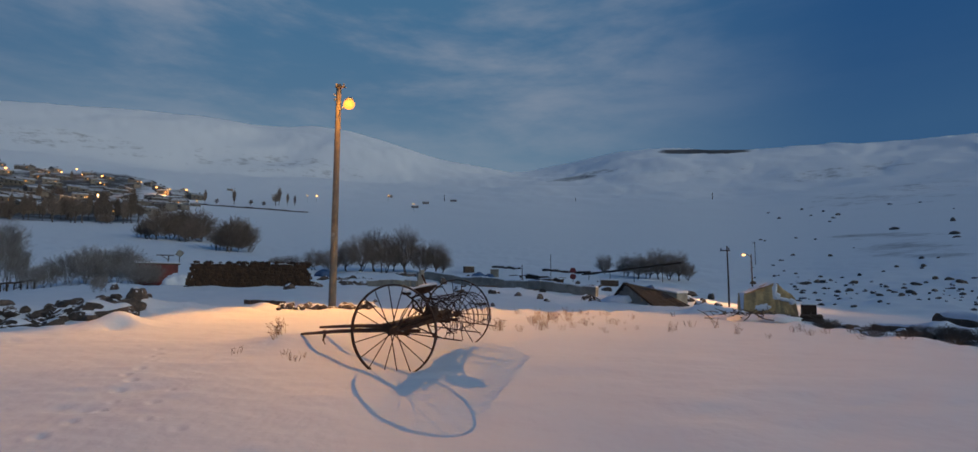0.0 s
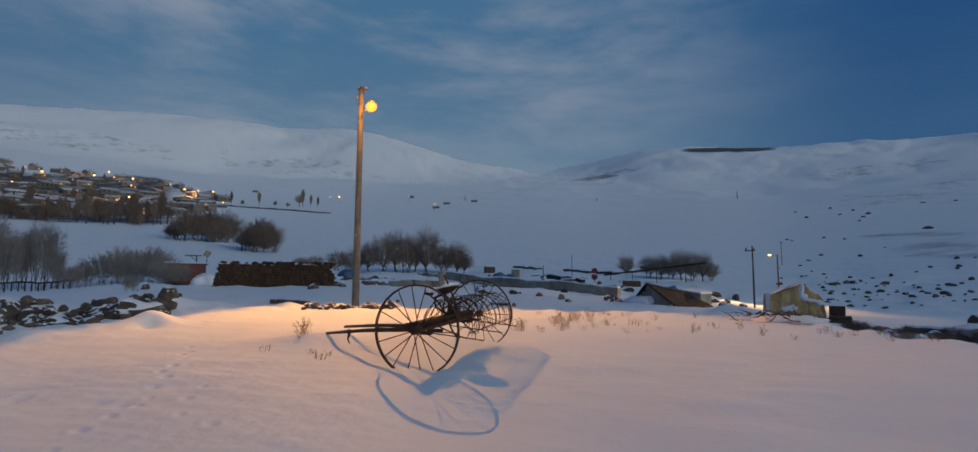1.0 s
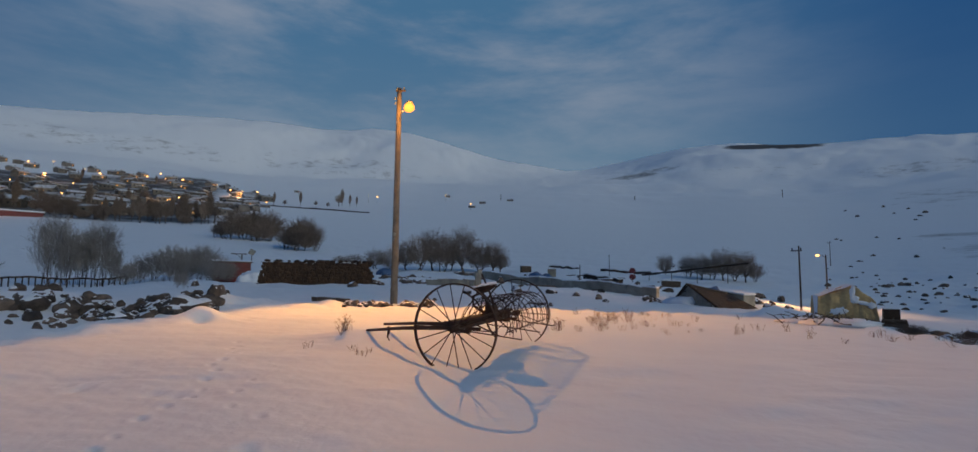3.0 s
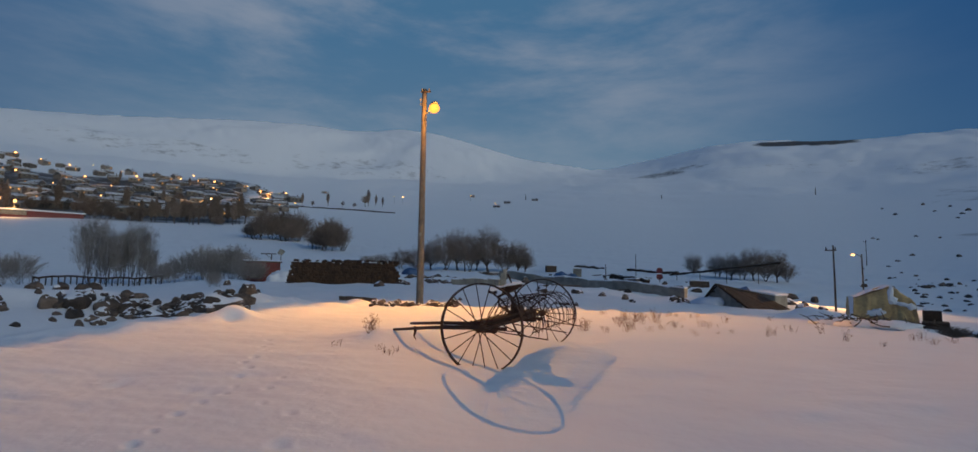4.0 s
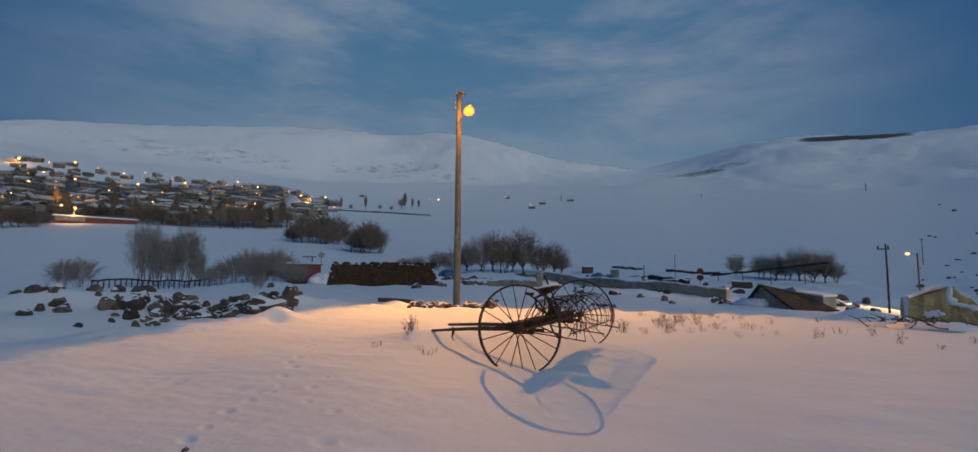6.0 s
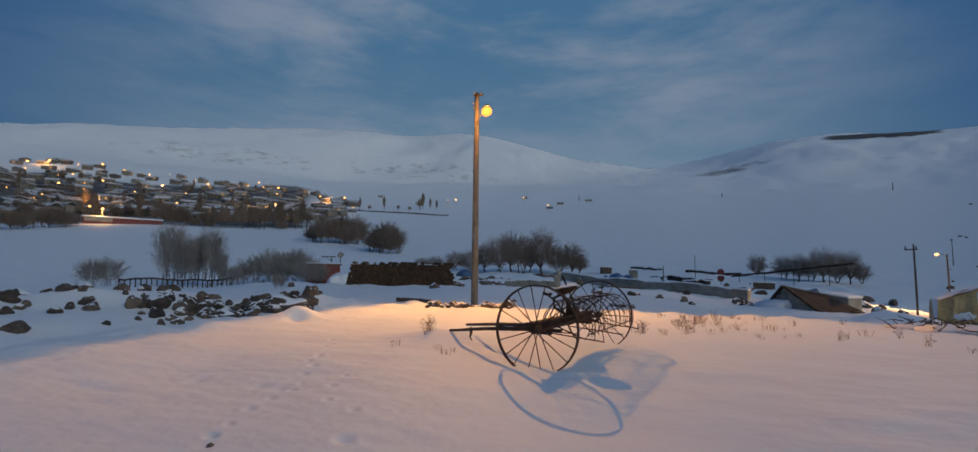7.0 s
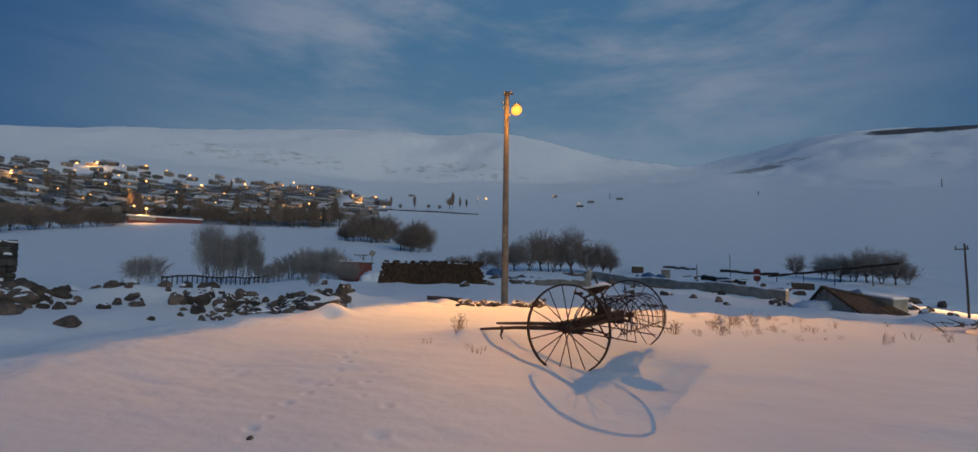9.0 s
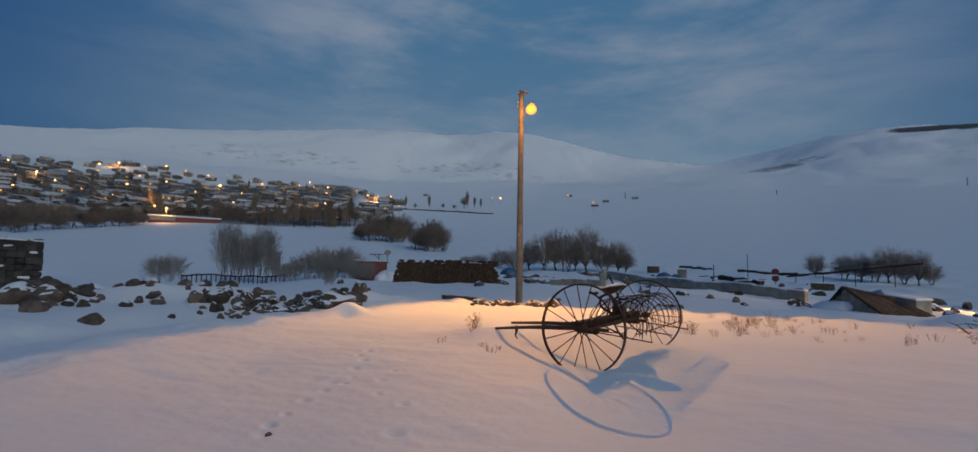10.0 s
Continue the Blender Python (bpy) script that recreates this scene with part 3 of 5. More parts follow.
    for v in bm.verts:
        v.co = Vector((v.co.x * 0.23 + sx + 0.01, v.co.y * 0.21 + sy, 0.045 * v.co.z + up(sy) + 0.635 + 0.05 * v.co.x + 0.012 * math.sin(9 * v.co.x + 5 * v.co.y)))
    part("snow_cap", bm, M_SNOW, seat, "thin cushion of snow", True)
    part("lever", tube(bmesh.new(), [(-0.05, sy + 0.35, up(sy) + 0.05), (-0.16, sy + 0.30, up(sy) + 0.45), (-0.32, sy + 0.22, up(sy) + 0.86)], [0.024, 0.02, 0.02], 8), M_RUST, ob)
    part("lever", tube(bmesh.new(), [(0.0, sy - 0.3, up(sy) + 0.05), (-0.25, sy - 0.22, up(sy) + 0.35), (-0.52, sy - 0.12, up(sy) + 0.50)], [0.022, 0.018, 0.018], 8), M_RUST, ob)
    bm = bmesh.new()
    block(bm, (0.12, 0.2, 0.06), pose(-0.50, sy - 0.12, up(sy) + 0.50, 0, 12, 0), 0.02, 0.012)
    part("lever_plate", bm, M_RUST, ob, "frosted iron plate")
    bm = bmesh.new()
    block(bm, (0.13, 0.22, 0.035), pose(-0.50, sy - 0.12, up(sy) + 0.548, 0, 12, 0), 0.015, 0.008)
    part("snow_cap", bm, M_SNOW, ob, "strip of snow on the plate")
    part("pedal", tube(bmesh.new(), [(-0.2, sy + 0.1, up(sy) + 0.05), (-0.45, sy + 0.1, up(sy) - 0.1), (-0.5, sy + 0.1, up(sy) + 0.02)], 0.016, 6), M_RUST, ob)
    part("pawl_box", box((0.2, 0.26, 0.22), (-0.02, sy, up(sy) + 0.16), 0.03), M_RUST, ob, "small cast iron lift box")
    for s in (-1, 1):
        part("frame_stay", rod((-0.3, sy + s * 0.75, up(sy) + 0.05), (0.3, sy + s * 0.35, up(sy) - 0.28), 0.014, None, 6), M_RUST, ob)
        part("lift_arm", tube(bmesh.new(), [(-0.05, sy + s * 0.5, up(sy) + 0.08), (0.2, sy + s * 0.52, up(sy) + 0.3), (0.42, sy + s * 0.5, up(sy) + 0.42)], 0.013, 6), M_RUST, ob)
    for y in (0.3, 0.75, 2.3, 2.75):
        part("bracket", box((0.3, 0.05, 0.05), (0.0, y, up(y) - 0.08), 0.008), M_RUST, ob)


build_hay_rake()


# ------------------------------------------------------------------ rocks
def place_on(az, el, r0=20.0, r1=1400.0):
    """The place on the land on that bearing, whose slope from the viewpoint first reaches el degrees."""
    r = np.geomspace(r0, r1, 500)
    a = radians(az)
    x, y = -r * math.sin(a), r * math.cos(a)
    e = np.degrees(np.arctan2(height(x, y) - EYE_Z, r))
    k = int(np.argmax(e >= el)) if (e >= el).any() else len(r) - 1
    return Vector((x[k], y[k], ground_z(x[k], y[k]))), float(r[k])


def rock_mesh(seed, flat):
    bm = bmesh.new()
    bmesh.ops.create_icosphere(bm, subdivisions=3, radius=1.0)
    rg = random.Random(seed)
    cuts = [(Vector((rg.uniform(-1, 1), rg.uniform(-1, 1), rg.uniform(-0.6, 1))).normalized(), rg.uniform(0.55, 0.85)) for _ in range(9)]
    sx, sy = rg.uniform(0.85, 1.25), rg.uniform(0.7, 1.0)
    for v in bm.verts:
        for n, d in cuts:
            over = v.co.dot(n) - d
            if over > 0:
                v.co -= n * over * 0.92
        v.co *= 1 + 0.10 * noise.noise(v.co * 1.7 + Vector((seed, 0, 0))) + 0.05 * noise.noise(v.co * 4.5 + Vector((0, seed, 0)))
        v.co = Vector((v.co.x * sx, v.co.y * sy, v.co.z * flat))
    bm.normal_update()
    cap = bm.copy()
    cap.normal_update()
    gone = [f for f in cap.faces if f.normal.z < 0.72 + 0.25 * noise.noise(f.calc_center_median() * 2.2 + Vector((seed, seed, 0)))]
    bmesh.ops.delete(cap, geom=gone, context="FACES")
    edge = {v for e in cap.edges if e.is_boundary for v in e.verts}
    for v in cap.verts:
        v.co.z += 0.01 if v in edge else 0.06
    return from_bm("boulder", bm, M_STONE, False), from_bm("snow_cap", cap, M_SNOW, True)


ROCKS = [rock_mesh(11 + k, (0.7, 0.8, 0.9, 0.75, 0.85)[k % 5]) for k in range(7)]


def boulder(at, size, seed, label, group="", snow=True, name="boulder"):
    rg = random.Random(seed)
    rock, cap = ROCKS[rg.randrange(len(ROCKS))]
    ob = new(name, rock)
    ob.matrix_basis = Matrix.LocRotScale(Vector(at) + Vector((0, 0, size * 0.18)), Euler((rg.uniform(-0.15, 0.15), rg.uniform(-0.15, 0.15), rg.uniform(0, 6.28))), Vector((size,) * 3))
    tagged(ob, label, "boulder", group)
    if snow:
        c = new("snow_cap", cap)
        c.parent = ob
    return ob


def rocks_on_left():
    rg = random.Random(21)
    # heaps of field stones below the bank: bearing, distance, spread, count, size
    for az, r, sa, sr, n, size in ((35.8, 19.8, 2.6, 1.6, 38, 0.29), (39.4, 20.4, 3.0, 1.9, 28, 0.25), (45.5, 20.8, 4.0, 2.0, 38, 0.29), (59.3, 21.2, 3.0, 1.8, 30, 0.34),
                                   (52.5, 21.5, 2.8, 2.2, 20, 0.24), (40.4, 19.6, 1.9, 1.1, 18, 0.2), (36.6, 19.1, 2.4, 0.9, 16, 0.18), (34.0, 19.5, 1.5, 0.8, 6, 0.15), (43, 22.0, 6.0, 2.6, 16, 0.17)):
        for _ in range(n):
            a, d = az + rg.gauss(0, sa * 0.55), max(17.7, r + rg.gauss(0, sr * 0.6))
            s = size * rg.uniform(0.4, 1.1)
            boulder(spot(a, d), s, rg.random(), "dark field stone with snow lodged on top", "field stones in the heap", rg.random() < 0.5, "field_stone")
    for az, r, s in ((36.2, 18.7, 0.6), (34.9, 19.2, 0.4), (37.9, 19.2, 0.4), (56.2, 24.0, 0.55), (46.8, 20.6, 0.46), (44.2, 20.4, 0.46), (59.6, 20.4, 0.5), (61.2, 20.6, 0.55), (48.2, 20.6, 0.42), (33.6, 20.4, 0.36), (33.0, 20.5, 0.3)):
        boulder(spot(az, r), s, az, "large brown boulder half covered with snow", "field stones in the heap", True, "field_stone")
    for az, r, s in ((56.4, 17.2, 0.28), (50.5, 18.0, 0.12), (46.4, 18.2, 0.2), (42, 17.6, 0.08), (39.4, 18.8, 0.07)):
        boulder(spot(az, r), s, az + 3, "flat dark stone in the snow", "loose stones in the snow", False)
    # row of stones at the pole's foot
    for k in range(34):
        a = 21.3 - 9.2 * k / 33 + rg.uniform(-0.2, 0.2)
        boulder(spot(a, 20.1 + rg.uniform(-0.5, 0.4)) + Vector((0, 0, 0.02)), rg.uniform(0.1, 0.24), rg.random(), "small snow-capped stone in the row by the lamp pole", "stones by the lamp pole")


def rocks_on_right():
    rg = random.Random(33)
    verts, faces = [], []
    for n in range(175):
        az = -rg.uniform(26, 46)
        el = rg.choice((rg.uniform(-2.4, 0.4), rg.uniform(-1.8, -0.2), rg.uniform(-1, 6.5)))
        at, r = place_on(az, el, 24)
        size = rg.uniform(0.0018, 0.0045) * r * rg.choice((0.6, 0.8, 1, 1.4))
        if n % 4 == 0:
            boulder(at, size, rg.random(), "dark stone scattered over the snowy slope", "stones on the slope", rg.random() < 0.5)
            continue
        # the rest, too many to count, in one mesh
        me = ROCKS[rg.randrange(len(ROCKS))][0]
        m = Matrix.LocRotScale(at + Vector((0, 0, size * 0.12)), Euler((rg.uniform(-0.4, 0.4), rg.uniform(-0.4, 0.4), rg.uniform(0, 6.28))), Vector((size * 1.15, size, size * 0.85)))
        k = len(verts)
        verts += [m @ v.co for v in me.vertices]
        faces += [tuple(k + i for i in p.vertices) for p in me.polygons]
    me = mesh_of("scattered_stones", verts, faces)
    me.materials.append(M_STONE)
    tagged(new("scattered_stones", me), "dark stones scattered thinly over the snowy slope", "stones", kind="stuff")
    at, r = place_on(-41.3, 4.8)
    boulder(at, 1.7, 5, "big dark boulder on the snowy slope", "stones on the slope")
    for az, el, s in ((-5.4, -2.2, 0.45), (-0.6, -1.7, 0.45), (3.2, -1.5, 0.5), (-3.1, -1.9, 0.4), (-6.2, -2.5, 0.3), (0.8, -2.9, 0.55), (1.8, -2.8, 0.25), (-0.4, -3.0, 0.28),
                      (-20.4, -2.2, 0.5), (-21.4, -2.6, 0.45), (-21.8, -2.3, 0.35), (-20.8, -1.7, 0.5), (-22.6, -1.9, 0.4), (-23.2, -2.6, 0.3), (-12.3, -1.3, 0.5), (-2.0, -0.9, 0.4), (5.0, -0.6, 0.5), (12, -2.6, 0.25), (20.5, -1.2, 0.4), (18.1, -0.9, 0.4), (17.6, -1.0, 0.3), (35, -1.2, 0.45)):
        at, r = place_on(az, el, 21)
        boulder(at, s * max(0.7, r / 45), az, "dark stone lying in the yard snow", "stones in the yard")
    for n in range(30):
        az, r = rg.uniform(-12, 16), rg.uniform(46, 84)
        boulder(spot(az, r), rg.uniform(0.18, 0.42), rg.random(), "dark stone lying in the yard snow", "stones in the yard", rg.random() < 0.5)
    # rubble along the bank's far right edge
    for _ in range(45):
        az, r = -rg.uniform(30, 46), rg.uniform(19.5, 26)
        boulder(spot(az, r), rg.uniform(0.1, 0.34), rg.random(), "rubble stone dusted with snow at the bank's edge", "rubble at the bank's edge", rg.random() < 0.6)


rocks_on_left()
rocks_on_right()


# ------------------------------------------------------------------ trees and bushes
def strip(verts, faces, a, b, w, rg):
    """A thin tapering twig."""
    d = b - a
    side = d.cross(Vector((rg.uniform(-1, 1), rg.uniform(-1, 1), rg.uniform(-1, 1)))).normalized() * w
    bend = Vector((rg.uniform(-1, 1), rg.uniform(-1, 1), rg.uniform(-0.3, 1))) * d.length * 0.10
    m = (a + b) / 2 + bend
    n = len(verts)
    verts += [a - side, a + side, m + side * 0.7, m - side * 0.7, b]
    faces += [(n, n + 1, n + 2, n + 3), (n + 3, n + 2, n + 4)]


def bare_tree(seed, h, w, stems, trunk_h, limbs, twigs, twig_w, upright, spread_base=0.0, thick=0.05):
    """Meshes of a leafless tree: trunk with limbs, and a crown of fine twigs."""
    rg = random.Random(seed)
    bm = bmesh.new()
    verts, faces = [], []
    for s in range(stems):
        a0 = rg.uniform(0, 6.28)
        foot = Vector((math.cos(a0), math.sin(a0), 0)) * spread_base * w * rg.uniform(0.2, 1)
        lean = Vector((rg.uniform(-1, 1), rg.uniform(-1, 1), 0)) * 0.12 * h * (1 - upright) + foot * 0.25
        fork = foot + lean * 0.5 + Vector((0, 0, trunk_h * h * rg.uniform(0.8, 1.2)))
        r0 = thick * h * rg.uniform(0.6, 1.0) / math.sqrt(stems)
        tube(bm, [foot - Vector((0, 0, 0.4)), foot + Vector((0, 0, 0.05)), (foot + fork) / 2 + lean * 0.1, fork], [r0 * 1.5, r0 * 1.25, r0, r0 * 0.8], 7)
        for k in range(limbs):
            t = 2 * math.pi * (k + rg.uniform(-0.4, 0.4)) / limbs
            out = rg.uniform(0.05, 1.0) ** 0.7
            reach = 0.5 * w / max(1, stems ** 0.5 * (0.6 if spread_base else 1))
            rise = math.sqrt(max(0.06, 1 - (out * 0.93) ** 2)) * rg.uniform(0.8, 1.0)
            end = Vector((fork.x + math.cos(t) * out * reach, fork.y + math.sin(t) * out * reach, fork.z + (h - fork.z) * rise * 0.9))
            mid = fork.lerp(end, 0.45) + Vector((math.cos(t), math.sin(t), 0)) * reach * 0.12 * (1 - upright) + Vector((0, 0, 0.05 * h))
            pts = [fork - Vector((0, 0, 0.1)), fork.lerp(mid, 0.5) + Vector((0, 0, 0.02 * h)), mid, mid.lerp(end, 0.55) + Vector((rg.uniform(-1, 1), rg.uniform(-1, 1), 0)) * 0.03 * h, end]
            tube(bm, pts, [r0 * 0.55, r0 * 0.36, r0 * 0.22, r0 * 0.13, r0 * 0.05], 5)
    low = h * min(0.9 * trunk_h, 0.3)
    mid_z = low + (h - low) * (0.36 if upright < 0.35 else 0.55 if upright < 1 else 0.5)
    n = stems * limbs * twigs // 4
    for q in range(n):
        # each bough runs from inside the crown to its uneven rounded outside and ends in a spray of twigs
        d = Vector((rg.gauss(0, 1), rg.gauss(0, 1), rg.gauss(0.25, 0.8))).normalized()
        lump = 0.90 + 0.26 * noise.noise(d * 2.1 + Vector((seed * 3.7, 0, 0))) + 0.12 * noise.noise(d * 5.0 + Vector((0, seed, 0)))
        u = (0.45 + 0.55 * rg.random() ** 0.6) * lump
        tip = Vector((d.x * u * w / 2, d.y * u * w / 2, mid_z + d.z * u * ((h - mid_z) if d.z > 0 else (mid_z - low))))
        inner = Vector((tip.x * (0.35 + 0.3 * rg.random()), tip.y * (0.35 + 0.3 * rg.random()), low + (tip.z - low) * rg.uniform(0.25, 0.6)))
        bend = Vector((tip.x, tip.y, 0)) * -0.12 * (1 if upright < 0.35 else 0.5) + Vector((0, 0, 0.05 * h))
        mid = inner.lerp(tip, 0.55) + bend
        strip(verts, faces, inner, mid, twig_w * 1.3, rg)
        strip(verts, faces, mid.lerp(inner, 0.08), tip, twig_w, rg)
        out = (tip - inner).normalized()
        rim = math.hypot(tip.x, tip.y) / (w / 2)
        droop = Vector((0, 0, -0.55 * rim * rim)) if upright < 0.35 else Vector((0, 0, 0.5 * upright))
        for _ in range(10):
            f = mid.lerp(tip, rg.uniform(-0.5, 0.98))
            way = (out + droop + Vector((rg.gauss(0, 0.55), rg.gauss(0, 0.55), rg.gauss(0, 0.5)))).normalized()
            ln = h * rg.uniform(0.04, 0.095)
            e = f + way * ln
            strip(verts, faces, f, e, twig_w * 0.65, rg)
            for _ in range(2):
                g = f.lerp(e, rg.uniform(0.25, 0.9))
                way2 = (way + Vector((rg.gauss(0, 0.6), rg.gauss(0, 0.6), rg.gauss(0, 0.5)))).normalized()
                strip(verts, faces, g, g + way2 * ln * rg.uniform(0.3, 0.6), twig_w * 0.5, rg)
    return from_bm("trunk", bm, M_BARK, True), mesh_of("crown", verts, faces)


def tree_kind(mats, *args, **kw):
    trunk, crown = bare_tree(*args, **kw)
    crown.materials.append(mats)
    return trunk, crown


KINDS = {
    "willow": tree_kind(M_TWIG, 1, 6.5, 6.5, 1, 0.13, 9, 170, 0.0135, 0.15, thick=0.03),
    "willow_b": tree_kind(M_TWIG, 2, 6.0, 7.0, 3, 0.1, 4, 130, 0.0135, 0.1, spread_base=0.08, thick=0.03),
    "bush": tree_kind(M_TWIG, 3, 5.2, 8.5, 6, 0.06, 5, 75, 0.028, 0.2, spread_base=0.33, thick=0.03),
    "bush_b": tree_kind(M_TWIG, 4, 4.8, 8.0, 6, 0.06, 5, 75, 0.028, 0.2, spread_base=0.33, thick=0.03),
    "thicket": tree_kind(M_FROST, 5, 3.3, 4.6, 7, 0.05, 5, 40, 0.011, 0.45, spread_base=0.38, thick=0.018),
    "thicket_b": tree_kind(M_FROST, 6, 3.0, 5.0, 8, 0.05, 5, 36, 0.011, 0.5, spread_base=0.4, thick=0.018),
    "tall": tree_kind(M_FROST, 7, 8.3, 4.6, 7, 0.12, 6, 32, 0.014, 0.5, spread_base=0.16, thick=0.012),
    "tall_b": tree_kind(M_FROST, 8, 7.4, 3.8, 6, 0.12, 6, 32, 0.014, 0.5, spread_base=0.16, thick=0.012),
    "scrub": tree_kind(M_BARK, 21, 1.1, 2.0, 6, 0.05, 4, 40, 0.005, 0.4, spread_base=0.4, thick=0.012),
    "poplar": tree_kind(M_TWIG, 9, 15.0, 4.0, 1, 0.15, 10, 60, 0.06, 1.4, thick=0.018),
    "round": tree_kind(M_TWIG, 10, 10.0, 8.5, 1, 0.22, 9, 65, 0.05, 0.3, thick=0.03),
    "round_b": tree_kind(M_TWIG, 12, 9.0, 10.0, 3, 0.15, 5, 50, 0.05, 0.3, spread_base=0.15, thick=0.03)}


def tree(kind, az, r, scale, label, group, seed, wide=1.0, name="tree", el=None):
    rg = random.Random(seed)
    at = spot(az, r) if el is None else place_on(az, el)[0]
    ob = thing(name, at, label, "tree" if name == "tree" else "bush", group, rg.uniform(0, 360))
    ob.scale = (scale * wide, scale * wide, scale)
    for nm, me in zip(("trunk", "crown"), KINDS[kind]):
        part(nm, me, None, ob)
    return ob


def plant():
    rg = random.Random(5)
    w = "leafless winter willow with a dense brown crown in the snow"
    # the two dark rounded clumps on the field
    for k, (az, r, s, wd) in enumerate(((31.8, 178, 2.1, 0.7), (30.2, 182, 2.25, 0.72), (28.7, 178, 1.95, 0.75), (25.9, 146, 2.0, 0.78), (25.1, 144, 1.7, 0.75), (33.0, 184, 1.2, 0.8), (29.4, 174, 1.4, 0.9), (26.7, 154, 1.2, 0.8))):
        tree(("bush", "bush_b")[k % 2], az, r, s, "dark dense leafless willow clump on the snowy field", "willow clumps on the field", k, wd, "bush")
    # willows behind the yards
    for k, (az, r, s, wd, kd) in enumerate(((21.8, 92, 0.55, 1.1, "thicket"), (20.4, 92, 0.68, 1.0, "thicket_b"), (18.2, 93, 0.52, 1.1, "willow_b"), (16.6, 92, 0.62, 1.1, "willow_b"), (15.0, 93, 0.7, 1.0, "willow"), (13.6, 90, 0.92, 0.9, "willow_b"),
                                            (12.2, 92, 0.96, 0.85, "willow"), (11.1, 90, 0.98, 0.8, "willow_b"), (10.2, 94, 0.7, 0.8, "willow"), (8.9, 90, 1.06, 0.95, "willow"), (7.2, 91, 0.78, 0.95, "willow_b"), (5.8, 92, 0.76, 1.1, "willow"), (5.0, 92, 0.5, 1.1, "willow"))):
        tree(kd, az, r, s * 1.28, w, "willows behind the yards", 20 + k, wd * 1.0)
    # frosted shrubs on the left below the field
    f = "pale frosted leafless shrub beside the stone heap"
    for k, (az, r, s, wd, kd) in enumerate(((45.6, 70, 1.0, 1.0, "tall"), (43.6, 71, 0.9, 0.9, "tall_b"), (42.3, 70, 0.95, 0.95, "tall"), (44.4, 68, 0.8, 1.0, "tall_b"), (41.4, 72, 0.62, 1.0, "tall_b"), (51.4, 66, 0.95, 0.85, "thicket"), (50.2, 67, 1.05, 0.8, "thicket_b"),
                                            (39.6, 66, 0.85, 0.9, "thicket"), (38.2, 66, 1.05, 0.9, "thicket_b"), (37.0, 65, 1.25, 0.8, "thicket"), (35.6, 65, 1.3, 0.8, "thicket_b"), (34.4, 64, 1.3, 0.8, "thicket"), (33.6, 60, 1.0, 0.8, "thicket_b"), (36.4, 62, 1.0, 0.85, "thicket_b"), (40.6, 64, 0.7, 0.9, "thicket"), (36.2, 42, 0.35, 0.9, "thicket"), (33.2, 57, 0.9, 0.8, "thicket_b"), (32.3, 57.5, 0.72, 0.8, "thicket"))):
        tree(kd, az, r, s, f, "frosted shrubs", 50 + k, wd, "bush" if "thicket" in kd else "tree")
    # trees behind the collapsed shed
    for k, (az, r, s, wd, kd) in enumerate(((-12.2, 96, 0.55, 0.9, "willow"), (-14.4, 92, 0.6, 0.9, "willow_b"), (-15.6, 90, 0.62, 0.9, "willow"), (-16.6, 91, 0.6, 0.9, "willow_b"), (-17.6, 88, 0.72, 0.85, "willow"), (-18.6, 90, 0.72, 0.9, "willow_b"), (-19.6, 89, 0.7, 0.8, "willow"), (-20.4, 90, 0.5, 0.9, "willow_b"))):
        tree(kd, az, r, s * 1.16, w, "willows behind the shed", 80 + k, wd * 1.05)
    # village trees: rows of poplars and round crowns on the field's edge
    for k in range(26):
        az = 33.6 + 9.2 * k / 25 + rg.uniform(-0.2, 0.2)
        tree("poplar" if rg.random() < 0.65 else "round", az, 255 + rg.uniform(-8, 14), rg.uniform(0.6, 1.05), "tall bare poplar at the edge of the village", "village trees", 100 + k, rg.uniform(0.7, 1.1))
    for k, (az, el, s) in enumerate(((46.3, 4.6, 1.0), (45.4, 4.5, 1.25), (44.7, 4.5, 1.1), (43.8, 4.5, 0.6), (46.9, 4.7, 0.8), (54, 3.7, 1.3), (55.2, 3.6, 1.2), (56.4, 3.4, 1.3), (57.6, 3.3, 1.1), (58.8, 3.1, 1.4), (60.2, 2.9, 1.5), (61.5, 2.7, 1.5), (62.8, 2.7, 1.5), (53, 3.9, 0.9), (55.8, 4.3, 1.2), (58.2, 4.0, 1.3), (59.6, 3.7, 1.1), (54.6, 4.4, 1.0), (60.9, 3.6, 1.2), (57, 4.2, 1.0), (62.2, 3.4, 1.3))):
        tree(("round", "bush", "round_b", "bush_b")[k % 4], az, 0, s * (0.68, 1.15, 0.68, 1.1)[k % 4] * (1.3 if k < 5 else 1), "bare dark tree at the edge of the village", "village trees", 140 + k, 1.0, el=el)
    for k in range(84):
        az = rg.uniform(34.5, 62.5)
        tree(("round", "poplar", "bush", "round_b")[k % 4], az, 0, rg.uniform(0.45, 1.0), "bare dark tree between village houses", "village trees", 160 + k, 1.0, el=rg.uniform(4.4, 8.0) if k < 44 else rg.uniform(4.3, 5.8))
